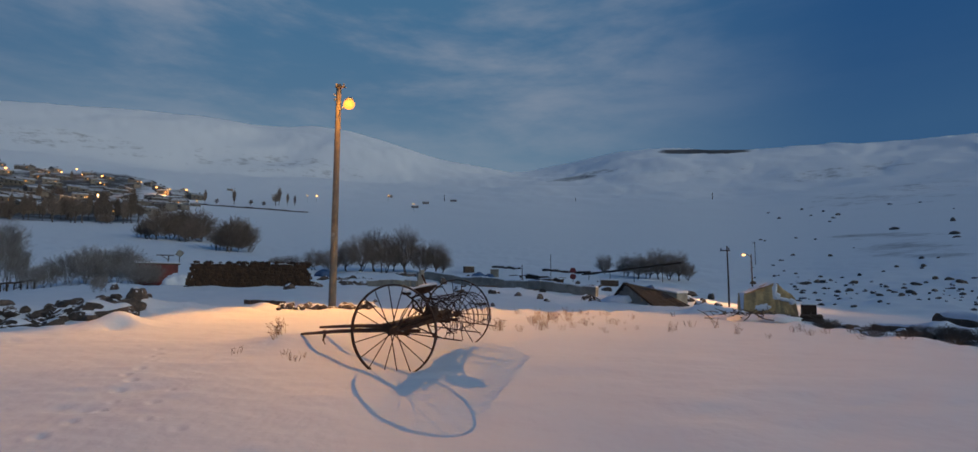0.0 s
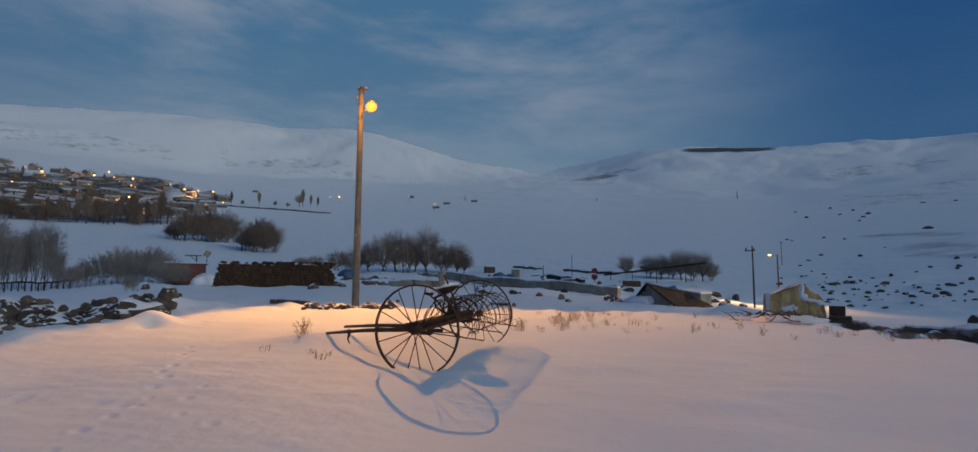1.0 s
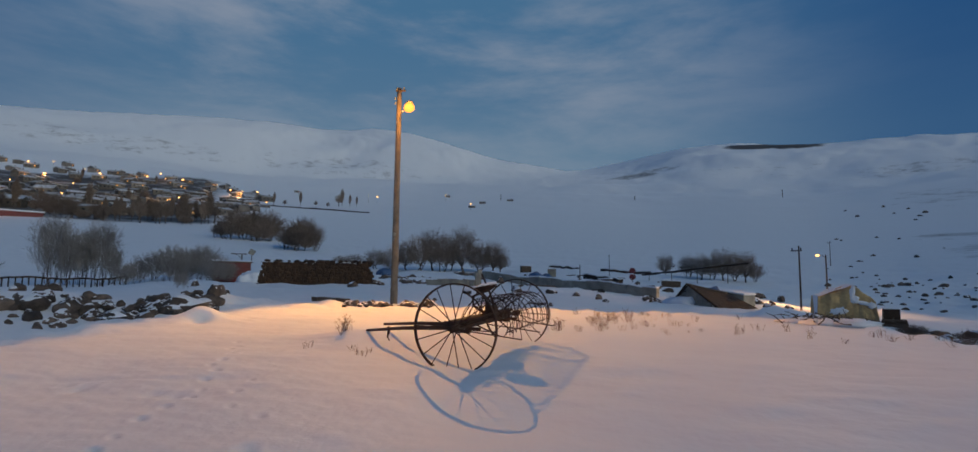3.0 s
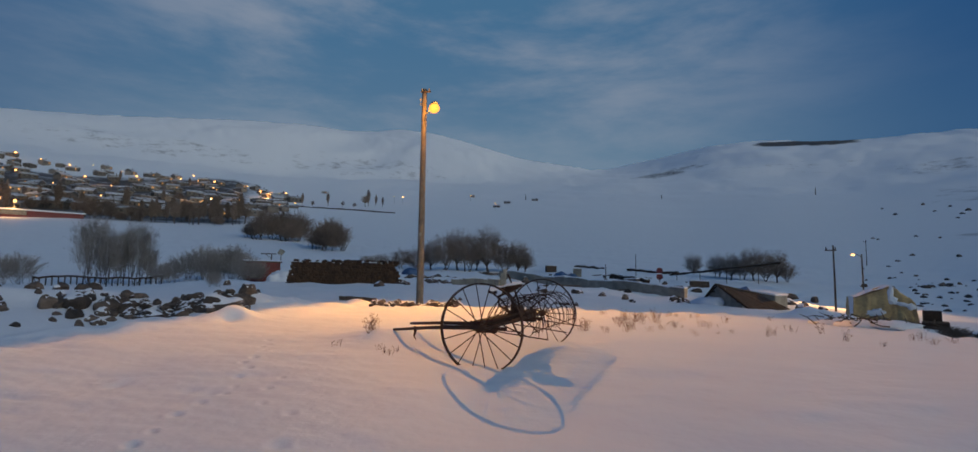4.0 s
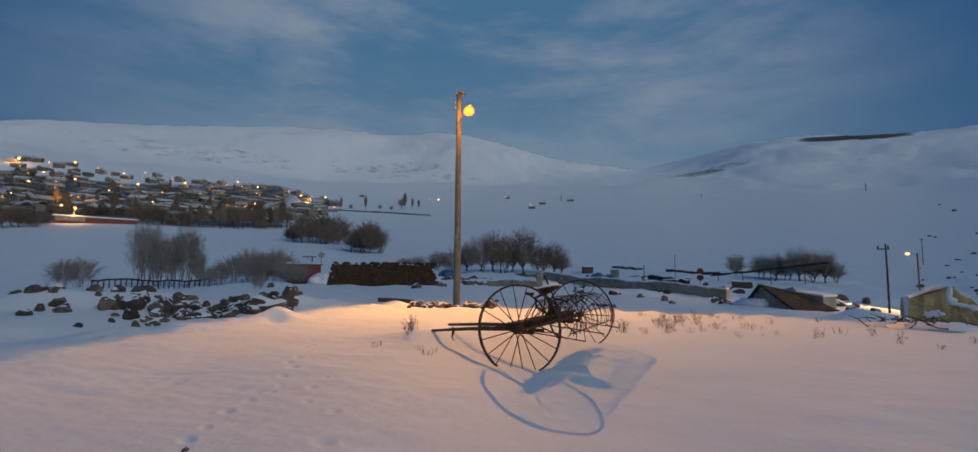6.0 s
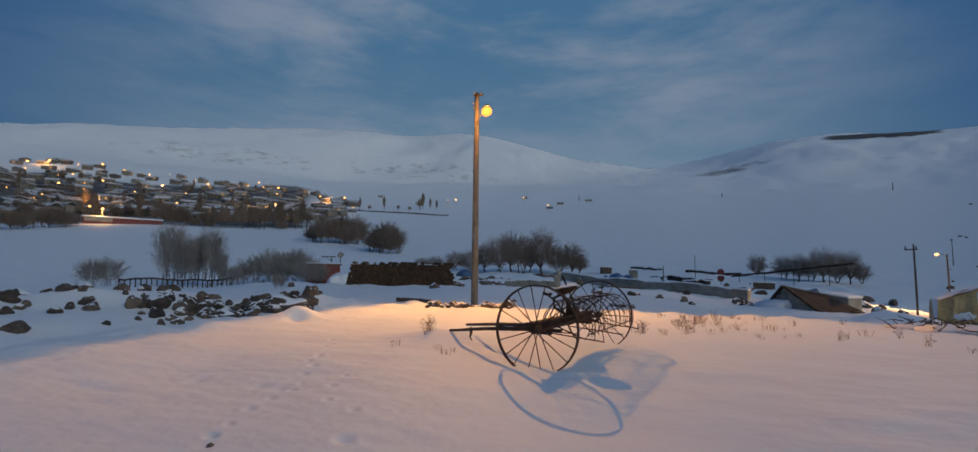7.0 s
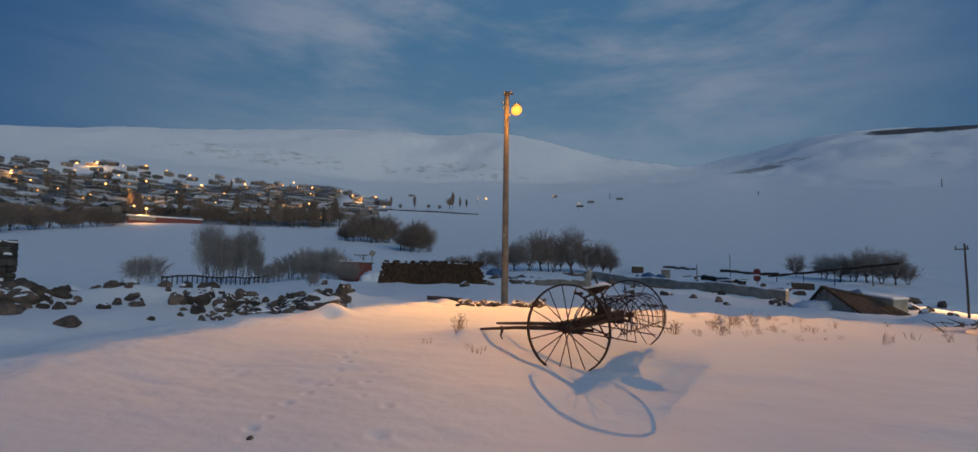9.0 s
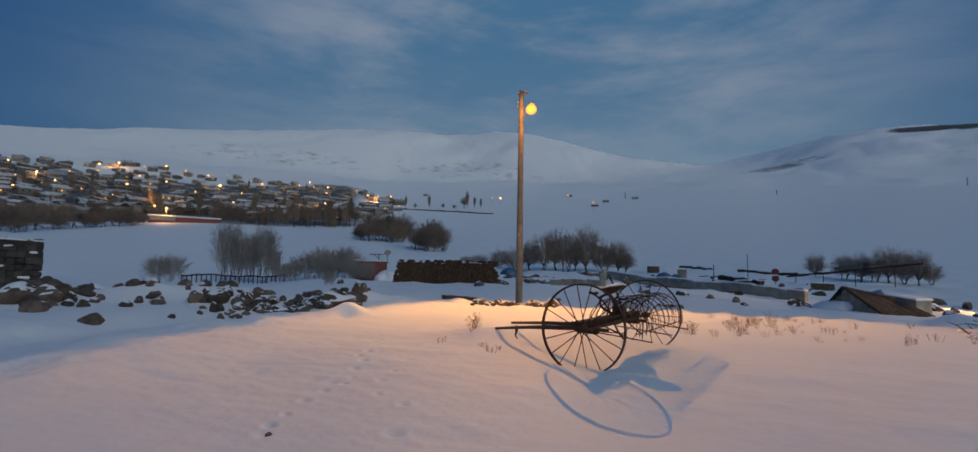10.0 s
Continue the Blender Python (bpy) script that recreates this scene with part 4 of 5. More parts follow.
    for k, (az, el, s, kd) in enumerate(((25.9, 7.0, 0.8, "poplar"), (22.1, 7.1, 1.1, "round"), (21.8, 7.2, 1.0, "poplar"), (21.0, 7.2, 0.7, "poplar"), (20.3, 7.2, 0.6, "poplar"), (28.4, 6.9, 0.7, "poplar"), (27.4, 6.9, 0.5, "round"), (24.4, 7.0, 0.5, "round"), (23.2, 7.0, 0.45, "round_b"))):
        tree(kd, az, 0, s, "bare tree standing alone on the far slope", "far slope trees", 190 + k, 1.0, el=el)


plant()


# ------------------------------------------------------------------ yards below the bank
def facing(ob_at):
    """Turn in degrees by which a thing's front, its local -y, looks back to the viewpoint."""
    return math.degrees(math.atan2(-ob_at.x, ob_at.y))


def span_of(az0, az1, r):
    return 2 * r * math.sin(radians(abs(az0 - az1)) / 2)


def build_sod_stack():
    """Long stack of dried peat sods, ragged on top, with snow on it."""
    a, b = spot(29.6, 47.5), spot(18.4, 48.5)
    mid = (a + b) / 2
    mid.z = min(a.z, b.z) - 0.15
    length = (b - a).xy.length
    yaw = math.degrees(math.atan2(b.y - a.y, b.x - a.x))
    ob = thing("peat_stack", mid, "long dark brown stack of dried peat sods topped with snow", "peat stack", rz=yaw)
    rg = random.Random(4)
    bm = bmesh.new()
    block(bm, (length - 0.5, 1.3, 1.8), pose(0, 0.1, 0.9), 0.05)
    for v in bm.verts:
        v.co.x *= 1 - 0.05 * v.co.z
    part("core", bm, M_SOD, ob)
    rows, n = 8, 36
    for row in range(rows):
        z = 0.11 + row * 0.235
        for k in range(n):
            u = (k + 0.5 * (row % 2)) / n
            inset = 0.45 * row / rows
            x = (u - 0.5) * (length - 2 * inset)
            if abs(x) > length / 2 - inset:
                continue
            bm = bmesh.new()
            block(bm, (length / n * rg.uniform(0.95, 1.3), 0.5, rg.uniform(0.23, 0.31)), pose(x + rg.uniform(-0.1, 0.1), -0.45 + inset * 0.25 + rg.uniform(-0.05, 0.05), z + rg.uniform(-0.03, 0.03), rg.uniform(-6, 6), rg.uniform(-7, 7), rg.uniform(-8, 8)), 0.04, 0.04, rg)
            part("sod", bm, M_SOD, ob)
    for k in range(44):
        x = rg.uniform(-0.5, 0.5) * (length - 0.4)
        bm = bmesh.new()
        block(bm, (rg.uniform(0.2, 0.4), 0.3, rg.uniform(0.14, 0.3)), pose(x, rg.uniform(-0.5, 0.1), 1.93 + rg.uniform(0, 0.1), rg.uniform(-25, 25), rg.uniform(-25, 25), rg.uniform(0, 90)), 0.03, 0.04, rg)
        part("sod", bm, M_SOD, ob)
    verts, faces = [], []
    nx, ny = 60, 6
    for i in range(nx + 1):
        for j in range(ny + 1):
            x, y = (i / nx - 0.5) * (length - 0.3), -0.42 + 1.3 * j / ny
            verts.append((x, y, 1.90 + 0.14 * math.sin(math.pi * j / ny) + 0.09 * noise.noise(Vector((x * 1.6, y * 2, 0)))))
    for i in range(nx):
        for j in range(ny):
            k = i * (ny + 1) + j
            faces.append((k, k + ny + 1, k + ny + 2, k + 1))
    me = mesh_of("snow_cap", verts, faces, True)
    me.materials.append(M_SNOW)
    part("snow_cap", me, None, ob, "broken layer of snow")


def snow_heap(at, size, seed, flat=0.5):
    bm = bmesh.new()
    bmesh.ops.create_uvsphere(bm, u_segments=28, v_segments=14, radius=1.0)
    for v in bm.verts:
        k = 1 + 0.38 * noise.noise(v.co * 1.7 + Vector((seed, 0, 0))) + 0.16 * noise.noise(v.co * 4 + Vector((seed, 9, 0)))
        v.co = Vector((v.co.x * size * k, v.co.y * size * k * 0.8, v.co.z * size * flat * k))
    ob = new("snow_mound", from_bm("snow_mound", bm, M_SNOW, True))
    ob.location = at
    return tagged(ob, "rounded heap of drifted snow in the yard", "snow heap", "snow heaps")


def build_red_shed():
    at = spot(32.0, 60, 0.15)
    ob = thing("shed", at, "low shed of weathered red sheet metal with a snowy roof", "shed", rz=facing(at) + 8)
    w, d, h = 3.3, 2.2, 2.35
    part("wall", box((w - 0.1, d - 0.1, h - 0.05), (0, 0, h / 2), 0.01), M_OLDWOOD, ob)
    n = 13
    for k in range(n):
        part("sheet", box((w / n * 0.93, 0.04, h - 0.12 * (k % 3 == 0)), (-w / 2 + (k + 0.5) * w / n, -d / 2 + 0.01 - 0.02 * (k % 2), h / 2), 0.006), M_RED, ob, "red corrugated sheet")
    for k in range(6):
        part("sheet", box((0.04, d / 6 * 0.93, h), (w / 2 - 0.02, -d / 2 + (k + 0.5) * d / 6, h / 2), 0.006), M_RED, ob, "red corrugated sheet")
    bm = bmesh.new()
    block(bm, (w + 0.3, d + 0.3, 0.12), pose(0, 0, h + 0.06, 4, 0, 0), 0.03, 0.01)
    roof = part("roof", bm, M_OLDWOOD, ob)
    bm = bmesh.new()
    block(bm, (w + 0.25, d + 0.25, 0.09), pose(0, 0, h + 0.16, 4, 0, 0), 0.03, 0.01)
    part("snow_cap", bm, M_SNOW, roof, "thick layer of snow")
    snow_heap(spot(30.2, 56) - Vector((0, 0, 0.3)), 1.45, 5, 0.95)
    # a wooden stand with a board on it, in the field behind
    at = place_on(31.1, 1.2, 60)[0] - Vector((0, 0, 0.1))
    st = thing("wooden_stand", at, "small wooden stand with a crooked board on a post", "stand", rz=facing(at))
    part("post", rod((0, 0, 0), (0, 0, 1.35), 0.12, 0.1), M_OLDWOOD, st)
    part("board", box((2.6, 0.5, 0.16), (-0.5, 0, 1.4), 0.02), M_OLDWOOD, st)
    part("brace", rod((0, 0, 0.6), (-1.0, 0, 1.35), 0.05), M_OLDWOOD, st)
    bm = bmesh.new()
    block(bm, (1.0, 0.8, 1.0), pose(1.6, 0, 1.75, 0, 30, 0), 0.1, 0.06)
    part("crate", bm, M_CONCRETE, st, "pale tilted crate with snow")
    part("crate_leg", rod((1.6, 0, 0), (1.6, 0, 1.6), 0.07), M_OLDWOOD, st)


def build_left_stack():
    at = spot(62.3, 38, 0.2)
    ob = thing("stone_building", at, "dark ruined stone building corner with snow in its courses", "building", rz=facing(at) + 5)
    rg = random.Random(9)
    w, d, h = 3.2, 2.6, 3.0
    part("core", box((w - 0.3, d - 0.3, h - 0.1), (0, 0, h / 2), 0.03), M_BASALT, ob)
    for row in range(9):
        for k in range(9):
            for face in (0, 1):
                bm = bmesh.new()
                sz = ((w if face == 0 else d) / 9 * 1.02, 0.4, h / 9 * 1.03)
                u = (k + 0.5) / 9 - 0.5
                m = pose(u * w, -d / 2 + 0.18 + rg.uniform(-0.05, 0.05), (row + 0.5) * h / 9) if face == 0 else pose(w / 2 - 0.18 + rg.uniform(-0.05, 0.05), u * d, (row + 0.5) * h / 9, 0, 0, 90)
                block(bm, (sz[0] * rg.uniform(0.9, 1.15), sz[1], sz[2] * rg.uniform(0.85, 1.1)), m, 0.05, 0.06, rg)
                part("stone", bm, M_BASALT, ob)
    bm = bmesh.new()
    block(bm, (w + 0.1, d + 0.1, 0.09), pose(0, 0, h + 0.04, 3, 2, 0), 0.03, 0.03)
    part("snow_cap", bm, M_SNOW, ob, "thick layer of snow")
    for x, z, sx in ((-0.3, 1.55, 0.8), (0.9, 0.98, 0.5), (1.2, 2.3, 0.35), (0.2, 2.62, 0.4), (0.7, 0.3, 0.6)):
        bm = bmesh.new()
        block(bm, (sx, 0.3, 0.1), pose(x, -d / 2 - 0.02, z, 0, rg.uniform(-8, 8), 0), 0.04, 0.04, rg)
        part("snow_ledge", bm, M_SNOW, ob, "snow lodged on a ledge")


def build_fence():
    ob = thing("fence", spot(45, 63), "low dark wooden rail fence before the frosted shrubs", "fence")
    base = ob.location.copy()
    pts = [spot(49.4 - 9.0 * k / 22, 63 + 0.05 * k) - base for k in range(23)]
    for k, p in enumerate(pts):
        part("post", rod(p + Vector((0, 0, -0.2)), p + Vector((0.02 * (k % 3 - 1), 0, 0.86)), 0.06, 0.055, 6), M_SOD, ob)
    for a, b in zip(pts, pts[1:]):
        part("rail", box(((b - a).length + 0.02, 0.08, 0.17), (0, 0, 0), 0.01), M_SOD, ob).matrix_basis = Matrix.Translation((a + b) / 2 + Vector((0, -0.05, 0.82))) @ (b - a).to_track_quat("X", "Z").to_matrix().to_4x4()
    part("brace", rod(pts[0] + Vector((0, 0, 0.8)), pts[1] + Vector((0, 0, 0)), 0.04, None, 6), M_OLDWOOD, ob)


def low_wall(name, ends, h, t, mat, label, category, seed, seg=14, rough=0.03, snow=True, sink=0.25):
    """A low weathered wall that follows the ground between two places, in lengths, with snow on its top."""
    rg = random.Random(seed)
    a, b = ends
    ob = thing(name, (a + b) / 2, label, category)
    base = ob.location.copy()
    pts = []
    for k in range(seg + 1):
        p = a.lerp(b, k / seg)
        p.z = ground_z(p.x, p.y)
        pts.append(p - base)
    for p, q in zip(pts, pts[1:]):
        hh = h * rg.uniform(0.92, 1.05)
        rot = Matrix.Translation((p + q) / 2) @ (q - p).to_track_quat("X", "Z").to_matrix().to_4x4()
        bm = bmesh.new()
        block(bm, ((q - p).length + 0.01, t, hh + sink), rot @ pose(0, 0, (hh - sink) / 2), 0.02, rough, rg)
        w = part("wall_length", bm, mat, ob)
        if snow:
            bm = bmesh.new()
            block(bm, ((q - p).length + 0.03, t + 0.06, 0.12), rot @ pose(0, 0, hh + 0.05), 0.05, 0.03, rg)
            part("snow_cap", bm, M_SNOW, w)
    return ob


def rubble_wall(a, b, n, size, seed, label):
    """A tumbled wall of single stones between two places given by bearing and distance."""
    rg = random.Random(seed)
    ob = thing("rubble_wall", spot((a[0] + b[0]) / 2, (a[1] + b[1]) / 2), label, "wall", "tumbled walls")
    base = ob.location.copy()
    for k in range(n):
        u = k / (n - 1) + rg.uniform(-0.02, 0.02)
        rock, cap = ROCKS[rg.randrange(len(ROCKS))]
        s = size * rg.uniform(0.6, 1.25)
        p = spot(a[0] + (b[0] - a[0]) * u, a[1] + (b[1] - a[1]) * u + rg.gauss(0, 0.5)) - base + Vector((0, 0, s * 0.3))
        st = part("stone", rock, None, ob)
        st.matrix_basis = Matrix.LocRotScale(p, Euler((0, 0, rg.uniform(0, 6.28))), Vector((s * 1.2, s, s)))
        if rg.random() < 0.6:
            part("snow_cap", cap, None, st)


def utility_pole(name, az, r, top_el, label, group, radius=0.1, arm=True, lamp=False, sink=0.3):
    at = spot(az, r, sink)
    h = EYE_Z + r * math.tan(radians(top_el)) - at.z
    ob = thing(name, at, label, "pole" if not lamp else "street lamp", group, rz=facing(at))
    part("pole", tube(bmesh.new(), [(0, 0, 0), (0.01, 0, h * 0.5), (0, 0, h)], [radius, radius * 0.85, radius * 0.7], 8), M_OLDWOOD, ob)
    if arm:
        part("crossarm", box((0.7, 0.08, 0.08), (-0.15, 0, h - 0.35), 0.01), M_OLDWOOD, ob)
        for dx in (-0.42, 0.12):
            part("insulator", rod((dx, 0, h - 0.3), (dx, 0, h - 0.12), 0.05, 0.03, 6), M_DARK, ob)
    if lamp:
        part("bracket", tube(bmesh.new(), [(0, 0, h - 0.25), (-0.3, -0.1, h - 0.02), (-0.55, -0.15, h)], 0.03, 6), M_STEEL, ob)
        bm = bmesh.new()
        bmesh.ops.create_uvsphere(bm, u_segments=10, v_segments=6, radius=1.0)
        for v in bm.verts:
            v.co = Vector((v.co.x * 0.16 - 0.6, v.co.y * 0.14 - 0.15, v.co.z * 0.09 + h - 0.05))
        part("lamp_glass", bm, M_FARLAMP, ob, "glowing lamp glass", True)
    return ob, Vector((at.x, at.y, at.z + h))


def build_collapsed_shed():
    at = spot(-14.6, 37, 0.3)
    ob = thing("collapsed_shed", at, "half-collapsed grey shed with a sagging plank roof", "shed", rz=facing(at) - 36)
    rg = random.Random(12)
    h = 1.47 - at.z
    # the ridge sinks towards the back, the long slope of planks reaches the ground
    ridge0, ridge1 = Vector((0.0, -0.3, h)), Vector((0.35, 3.4, 0.62 * h))
    n = 18
    for k in range(n):
        u = (k + 0.5) / n
        r = ridge0.lerp(ridge1, u) + Vector((0, 0, -0.12 * math.sin(math.pi * u) + rg.uniform(-0.02, 0.02)))
        for sgn in (1, -1):
            foot = Vector((2.15 + 0.25 * u if sgn > 0 else -1.5, r.y + 0.1 * sgn + rg.uniform(-0.05, 0.05), 0.1))
            d = foot - r
            bm = bmesh.new()
            rot = Matrix.Translation((r + foot) / 2) @ d.to_track_quat("X", "Z").to_matrix().to_4x4()
            block(bm, (d.length * rg.uniform(0.95, 1.05), 3.7 / n * 0.95, 0.05), rot, 0.008, 0.014, rg)
            part("roof_plank", bm, M_RAKEWOOD, ob)
    part("ridge_beam", rod(ridge0 + Vector((0, -0.2, -0.02)), ridge1, 0.07, None, 7), M_OLDWOOD, ob)
    part("verge_board", rod(ridge0 + Vector((0.1, -0.08, -0.06)), (2.2, -0.25, 0.1), 0.08, None, 6), M_SOD, ob)
    part("verge_board", rod(ridge0 + Vector((-0.1, -0.08, -0.06)), (-1.5, -0.25, 0.15), 0.06, None, 6), M_SOD, ob)
    for k in range(9):
        x = -1.2 + 3.0 * k / 8
        top = h * (1 + x / 1.6 if x < 0 else 1 - x / 2.2) - 0.08
        if top > 0.15:
            part("front_board", box((0.36, 0.06, top), (x, -0.16, top / 2), 0.01, 0, 0.015, rg), M_CONCRETE, ob, "pale greyed board")
    bm = bmesh.new()
    bmesh.ops.create_uvsphere(bm, u_segments=20, v_segments=10, radius=1.0)
    for v in bm.verts:
        k = 1 + 0.3 * noise.noise(v.co * 1.8 + Vector((4, 0, 0)))
        v.co = Vector((v.co.x * 1.3 * k - 1.0, v.co.y * 0.6 * k - 0.3, v.co.z * 0.5 * k + 0.25 + 0.25 * v.co.x))
    part("snow_drift", bm, M_SNOW, ob, "snow drifted against the gable", True)
    for k in range(14):
        a = Vector((rg.uniform(-3.1, -1.4), rg.uniform(-1.4, 0.4), rg.uniform(0.1, 0.55)))
        d = Vector((rg.uniform(-1, 1), rg.uniform(-0.5, 0.5), rg.uniform(-0.35, 0.5))).normalized() * rg.uniform(0.3, 0.8)
        part("fallen_board", box((2 * d.length, 0.16, 0.05), (0, 0, 0), 0.006), M_OLDWOOD, ob).matrix_basis = Matrix.Translation(a) @ d.to_track_quat("X", "Z").to_matrix().to_4x4()
    # faded blue sheet over a heap behind the ridge
    at = spot(-16.6, 43, 0.1)
    bm = bmesh.new()
    bmesh.ops.create_icosphere(bm, subdivisions=3, radius=1.0)
    for v in bm.verts:
        v.co = Vector((v.co.x * 1.1, v.co.y * 0.8, max(-0.1, v.co.z) * 1.15)) * (1 + 0.25 * noise.noise(v.co * 2 + Vector((8, 0, 0))))
    bl = new("tarp_mound", from_bm("tarp_mound", bm, M_BLUE, True))
    bl.location = at
    tagged(bl, "heap covered by a faded blue plastic sheet", "heap", "blue covered heaps")
    # white gable block behind, caught by the lamp
    g = spot(-18.9, 41.0, 0.25)
    gb = thing("outbuilding", g, "small pale outbuilding gable lit amber by a lamp", "outbuilding", rz=facing(g) - 20)
    part("wall", box((1.5, 2.2, 1.15), (0, 0, 0.52), 0.03, 0, 0.02, rg), M_CONCRETE, gb)
    bm = bmesh.new()
    block(bm, (1.65, 2.4, 0.12), pose(0, 0, 1.14, 0, 9, 0), 0.07, 0.03, rg)
    part("snow_cap", bm, M_SNOW, gb, "snow on the roof")


def build_tarp_hut():
    at = spot(-27.9, 33, 0.3)
    ob = thing("tarp_hut", at, "low hut wrapped in a sagging tan tarpaulin with snow patches", "hut", rz=facing(at) + 6)
    rg = random.Random(2)
    lift = 0.0 - at.z
    # gabled hut wrapped in a sheet: eaves, ridge off the middle
    PX, PZ = (-1.48, -1.42, 0.23, 1.12, 1.2), (0.0, 0.94 + lift, 1.58 + lift, 0.8 + lift, 0.0)

    def crease(x, y, z):
        return 0.05 * noise.noise(Vector((x * 1.6, y * 1.8, z * 1.1))) + 0.03 * noise.noise(Vector((x * 5, y * 5, z * 3.2)))

    def sheet(name, mat, x0, x1, nx, ny, up_by, label=""):
        verts, faces = [], []
        for i in range(nx + 1):
            x = x0 + (x1 - x0) * i / nx
            top = float(np.interp(x, PX, PZ)) - 0.06 * math.sin(math.pi * (i / nx * 2 % 1))
            for j in range(ny + 1):
                v = j / ny
                k = crease(x, v * 2, top)
                if up_by:
                    verts.append((x - 0.15 * v, -0.08 + 2.4 * v, top + k + up_by))
                elif v <= 0.5:
                    verts.append((x + k, -k * 1.6 + 0.03 * math.sin(9 * x), top * v * 2 + k * v * 2))
                else:
                    verts.append((x - 0.15 * (v - 0.5) * 2 + k, 2.4 * (v - 0.5) * 2 - k * 1.6 * (1 - v), top + k))
        for i in range(nx):
            for j in range(ny):
                q = i * (ny + 1) + j
                faces.append((q, q + ny + 1, q + ny + 2, q + 1))
        me = mesh_of(name, verts, faces, True)
        me.materials.append(mat)
        return part(name, me, None, ob, label)
    sheet("tarpaulin", M_TARP, -1.48, 1.2, 64, 36, 0.0)
    sheet("snow_cap", M_SNOW, -1.46, 0.12, 24, 12, 0.05, "snow on the roof slope")
    part("frame", box((2.3, 1.9, 0.7 + lift), (-0.2, 1.25, 0.35 + lift / 2), 0.03), M_OLDWOOD, ob)
    for x, z, sx, sz, ry in ((0.12, 1.12, 0.10, 0.42, 8), (0.2, 0.86, 0.16, 0.2, -25), (0.6, 0.66, 0.34, 0.09, 14), (0.92, 0.56, 0.14, 0.16, 0), (-0.5, 0.22, 0.34, 0.16, -8), (-0.3, 0.3, 0.18, 0.13, 10)):
        bm = bmesh.new()
        bmesh.ops.create_uvsphere(bm, u_segments=24, v_segments=14, radius=1.0)
        for v in bm.verts:
            c = Vector((v.co.x * sx * 1.15, v.co.y * 0.04, v.co.z * sz)) * (1 + 0.55 * noise.noise(v.co * 2.3 + Vector((x * 5, z * 3, 0))))
            v.co = pose(x, -0.03, z + lift, 0, ry, 0) @ c
        part("snow_patch", bm, M_SNOW, ob, "patch of snow", True)
    part("timber", rod((-0.3, -0.5, 0.5), (0.9, -1.2, 0.0), 0.09, 0.07, 7), M_OLDWOOD, ob)
    # dark crate beside it
    c = spot(-31.0, 32, 0.75)
    cr = thing("crate", c, "dark wooden crate and box stacked beside the hut", "crate", rz=facing(c))
    part("box", box((0.95, 0.8, 1.15), (0, 0, 0.55), 0.03, 0, 0.02, rg), M_OLDWOOD, cr)
    for k in range(4):
        part("slat", box((0.97, 0.03, 0.13), (0, -0.42, 0.2 + 0.26 * k), 0.006), M_SOD, cr)
    part("upper_box", box((0.62, 0.6, 0.5), (-0.12, 0.05, 1.36), 0.02, 8, 0.015, rg), M_SOD, cr)
    bm = bmesh.new()
    block(bm, (0.66, 0.62, 0.08), pose(-0.12, 0.05, 1.64, 0, 0, 8), 0.035, 0.012, rg)
    part("snow_cap", bm, M_SNOW, cr, "snow on top")


def build_shelter():
    """Long open shelter: a dark roof of poles and planks on posts, rising with the slope."""
    ends = []
    for az, el, r in ((-9.9, 0.40, 82), (-14.3, 0.98, 79), (-19.9, 1.68, 78)):
        x, y = polar(az, r)
        ends.append(Vector((x, y, EYE_Z + r * math.tan(radians(el)))))
    base = ends[1].copy()
    base.z = ground_z(base.x, base.y)
    ob = thing("shelter", base, "long dark open shelter of poles before bare trees", "shelter")
    rg = random.Random(6)
    for a, b in zip(ends, ends[1:]):
        n = 6
        for k in range(n):
            p, q = a.lerp(b, k / n) - base, a.lerp(b, (k + 1) / n) - base
            rot = Matrix.Translation((p + q) / 2) @ (q - p).to_track_quat("X", "Z").to_matrix().to_4x4()
            bm = bmesh.new()
            block(bm, ((q - p).length * 1.04, 1.4, 0.2), rot @ pose(0, 0.6, rg.uniform(-0.05, 0.05)), 0.03, 0.06, rg)
            part("roof_length", bm, M_SOD, ob)
            if k % 3 == 1:
                gz = ground_z(p.x + base.x, p.y + base.y) - base.z
                part("post", rod((p.x, p.y, gz - 0.2), (p.x, p.y, p.z), 0.05, 0.04, 6), M_OLDWOOD, ob)


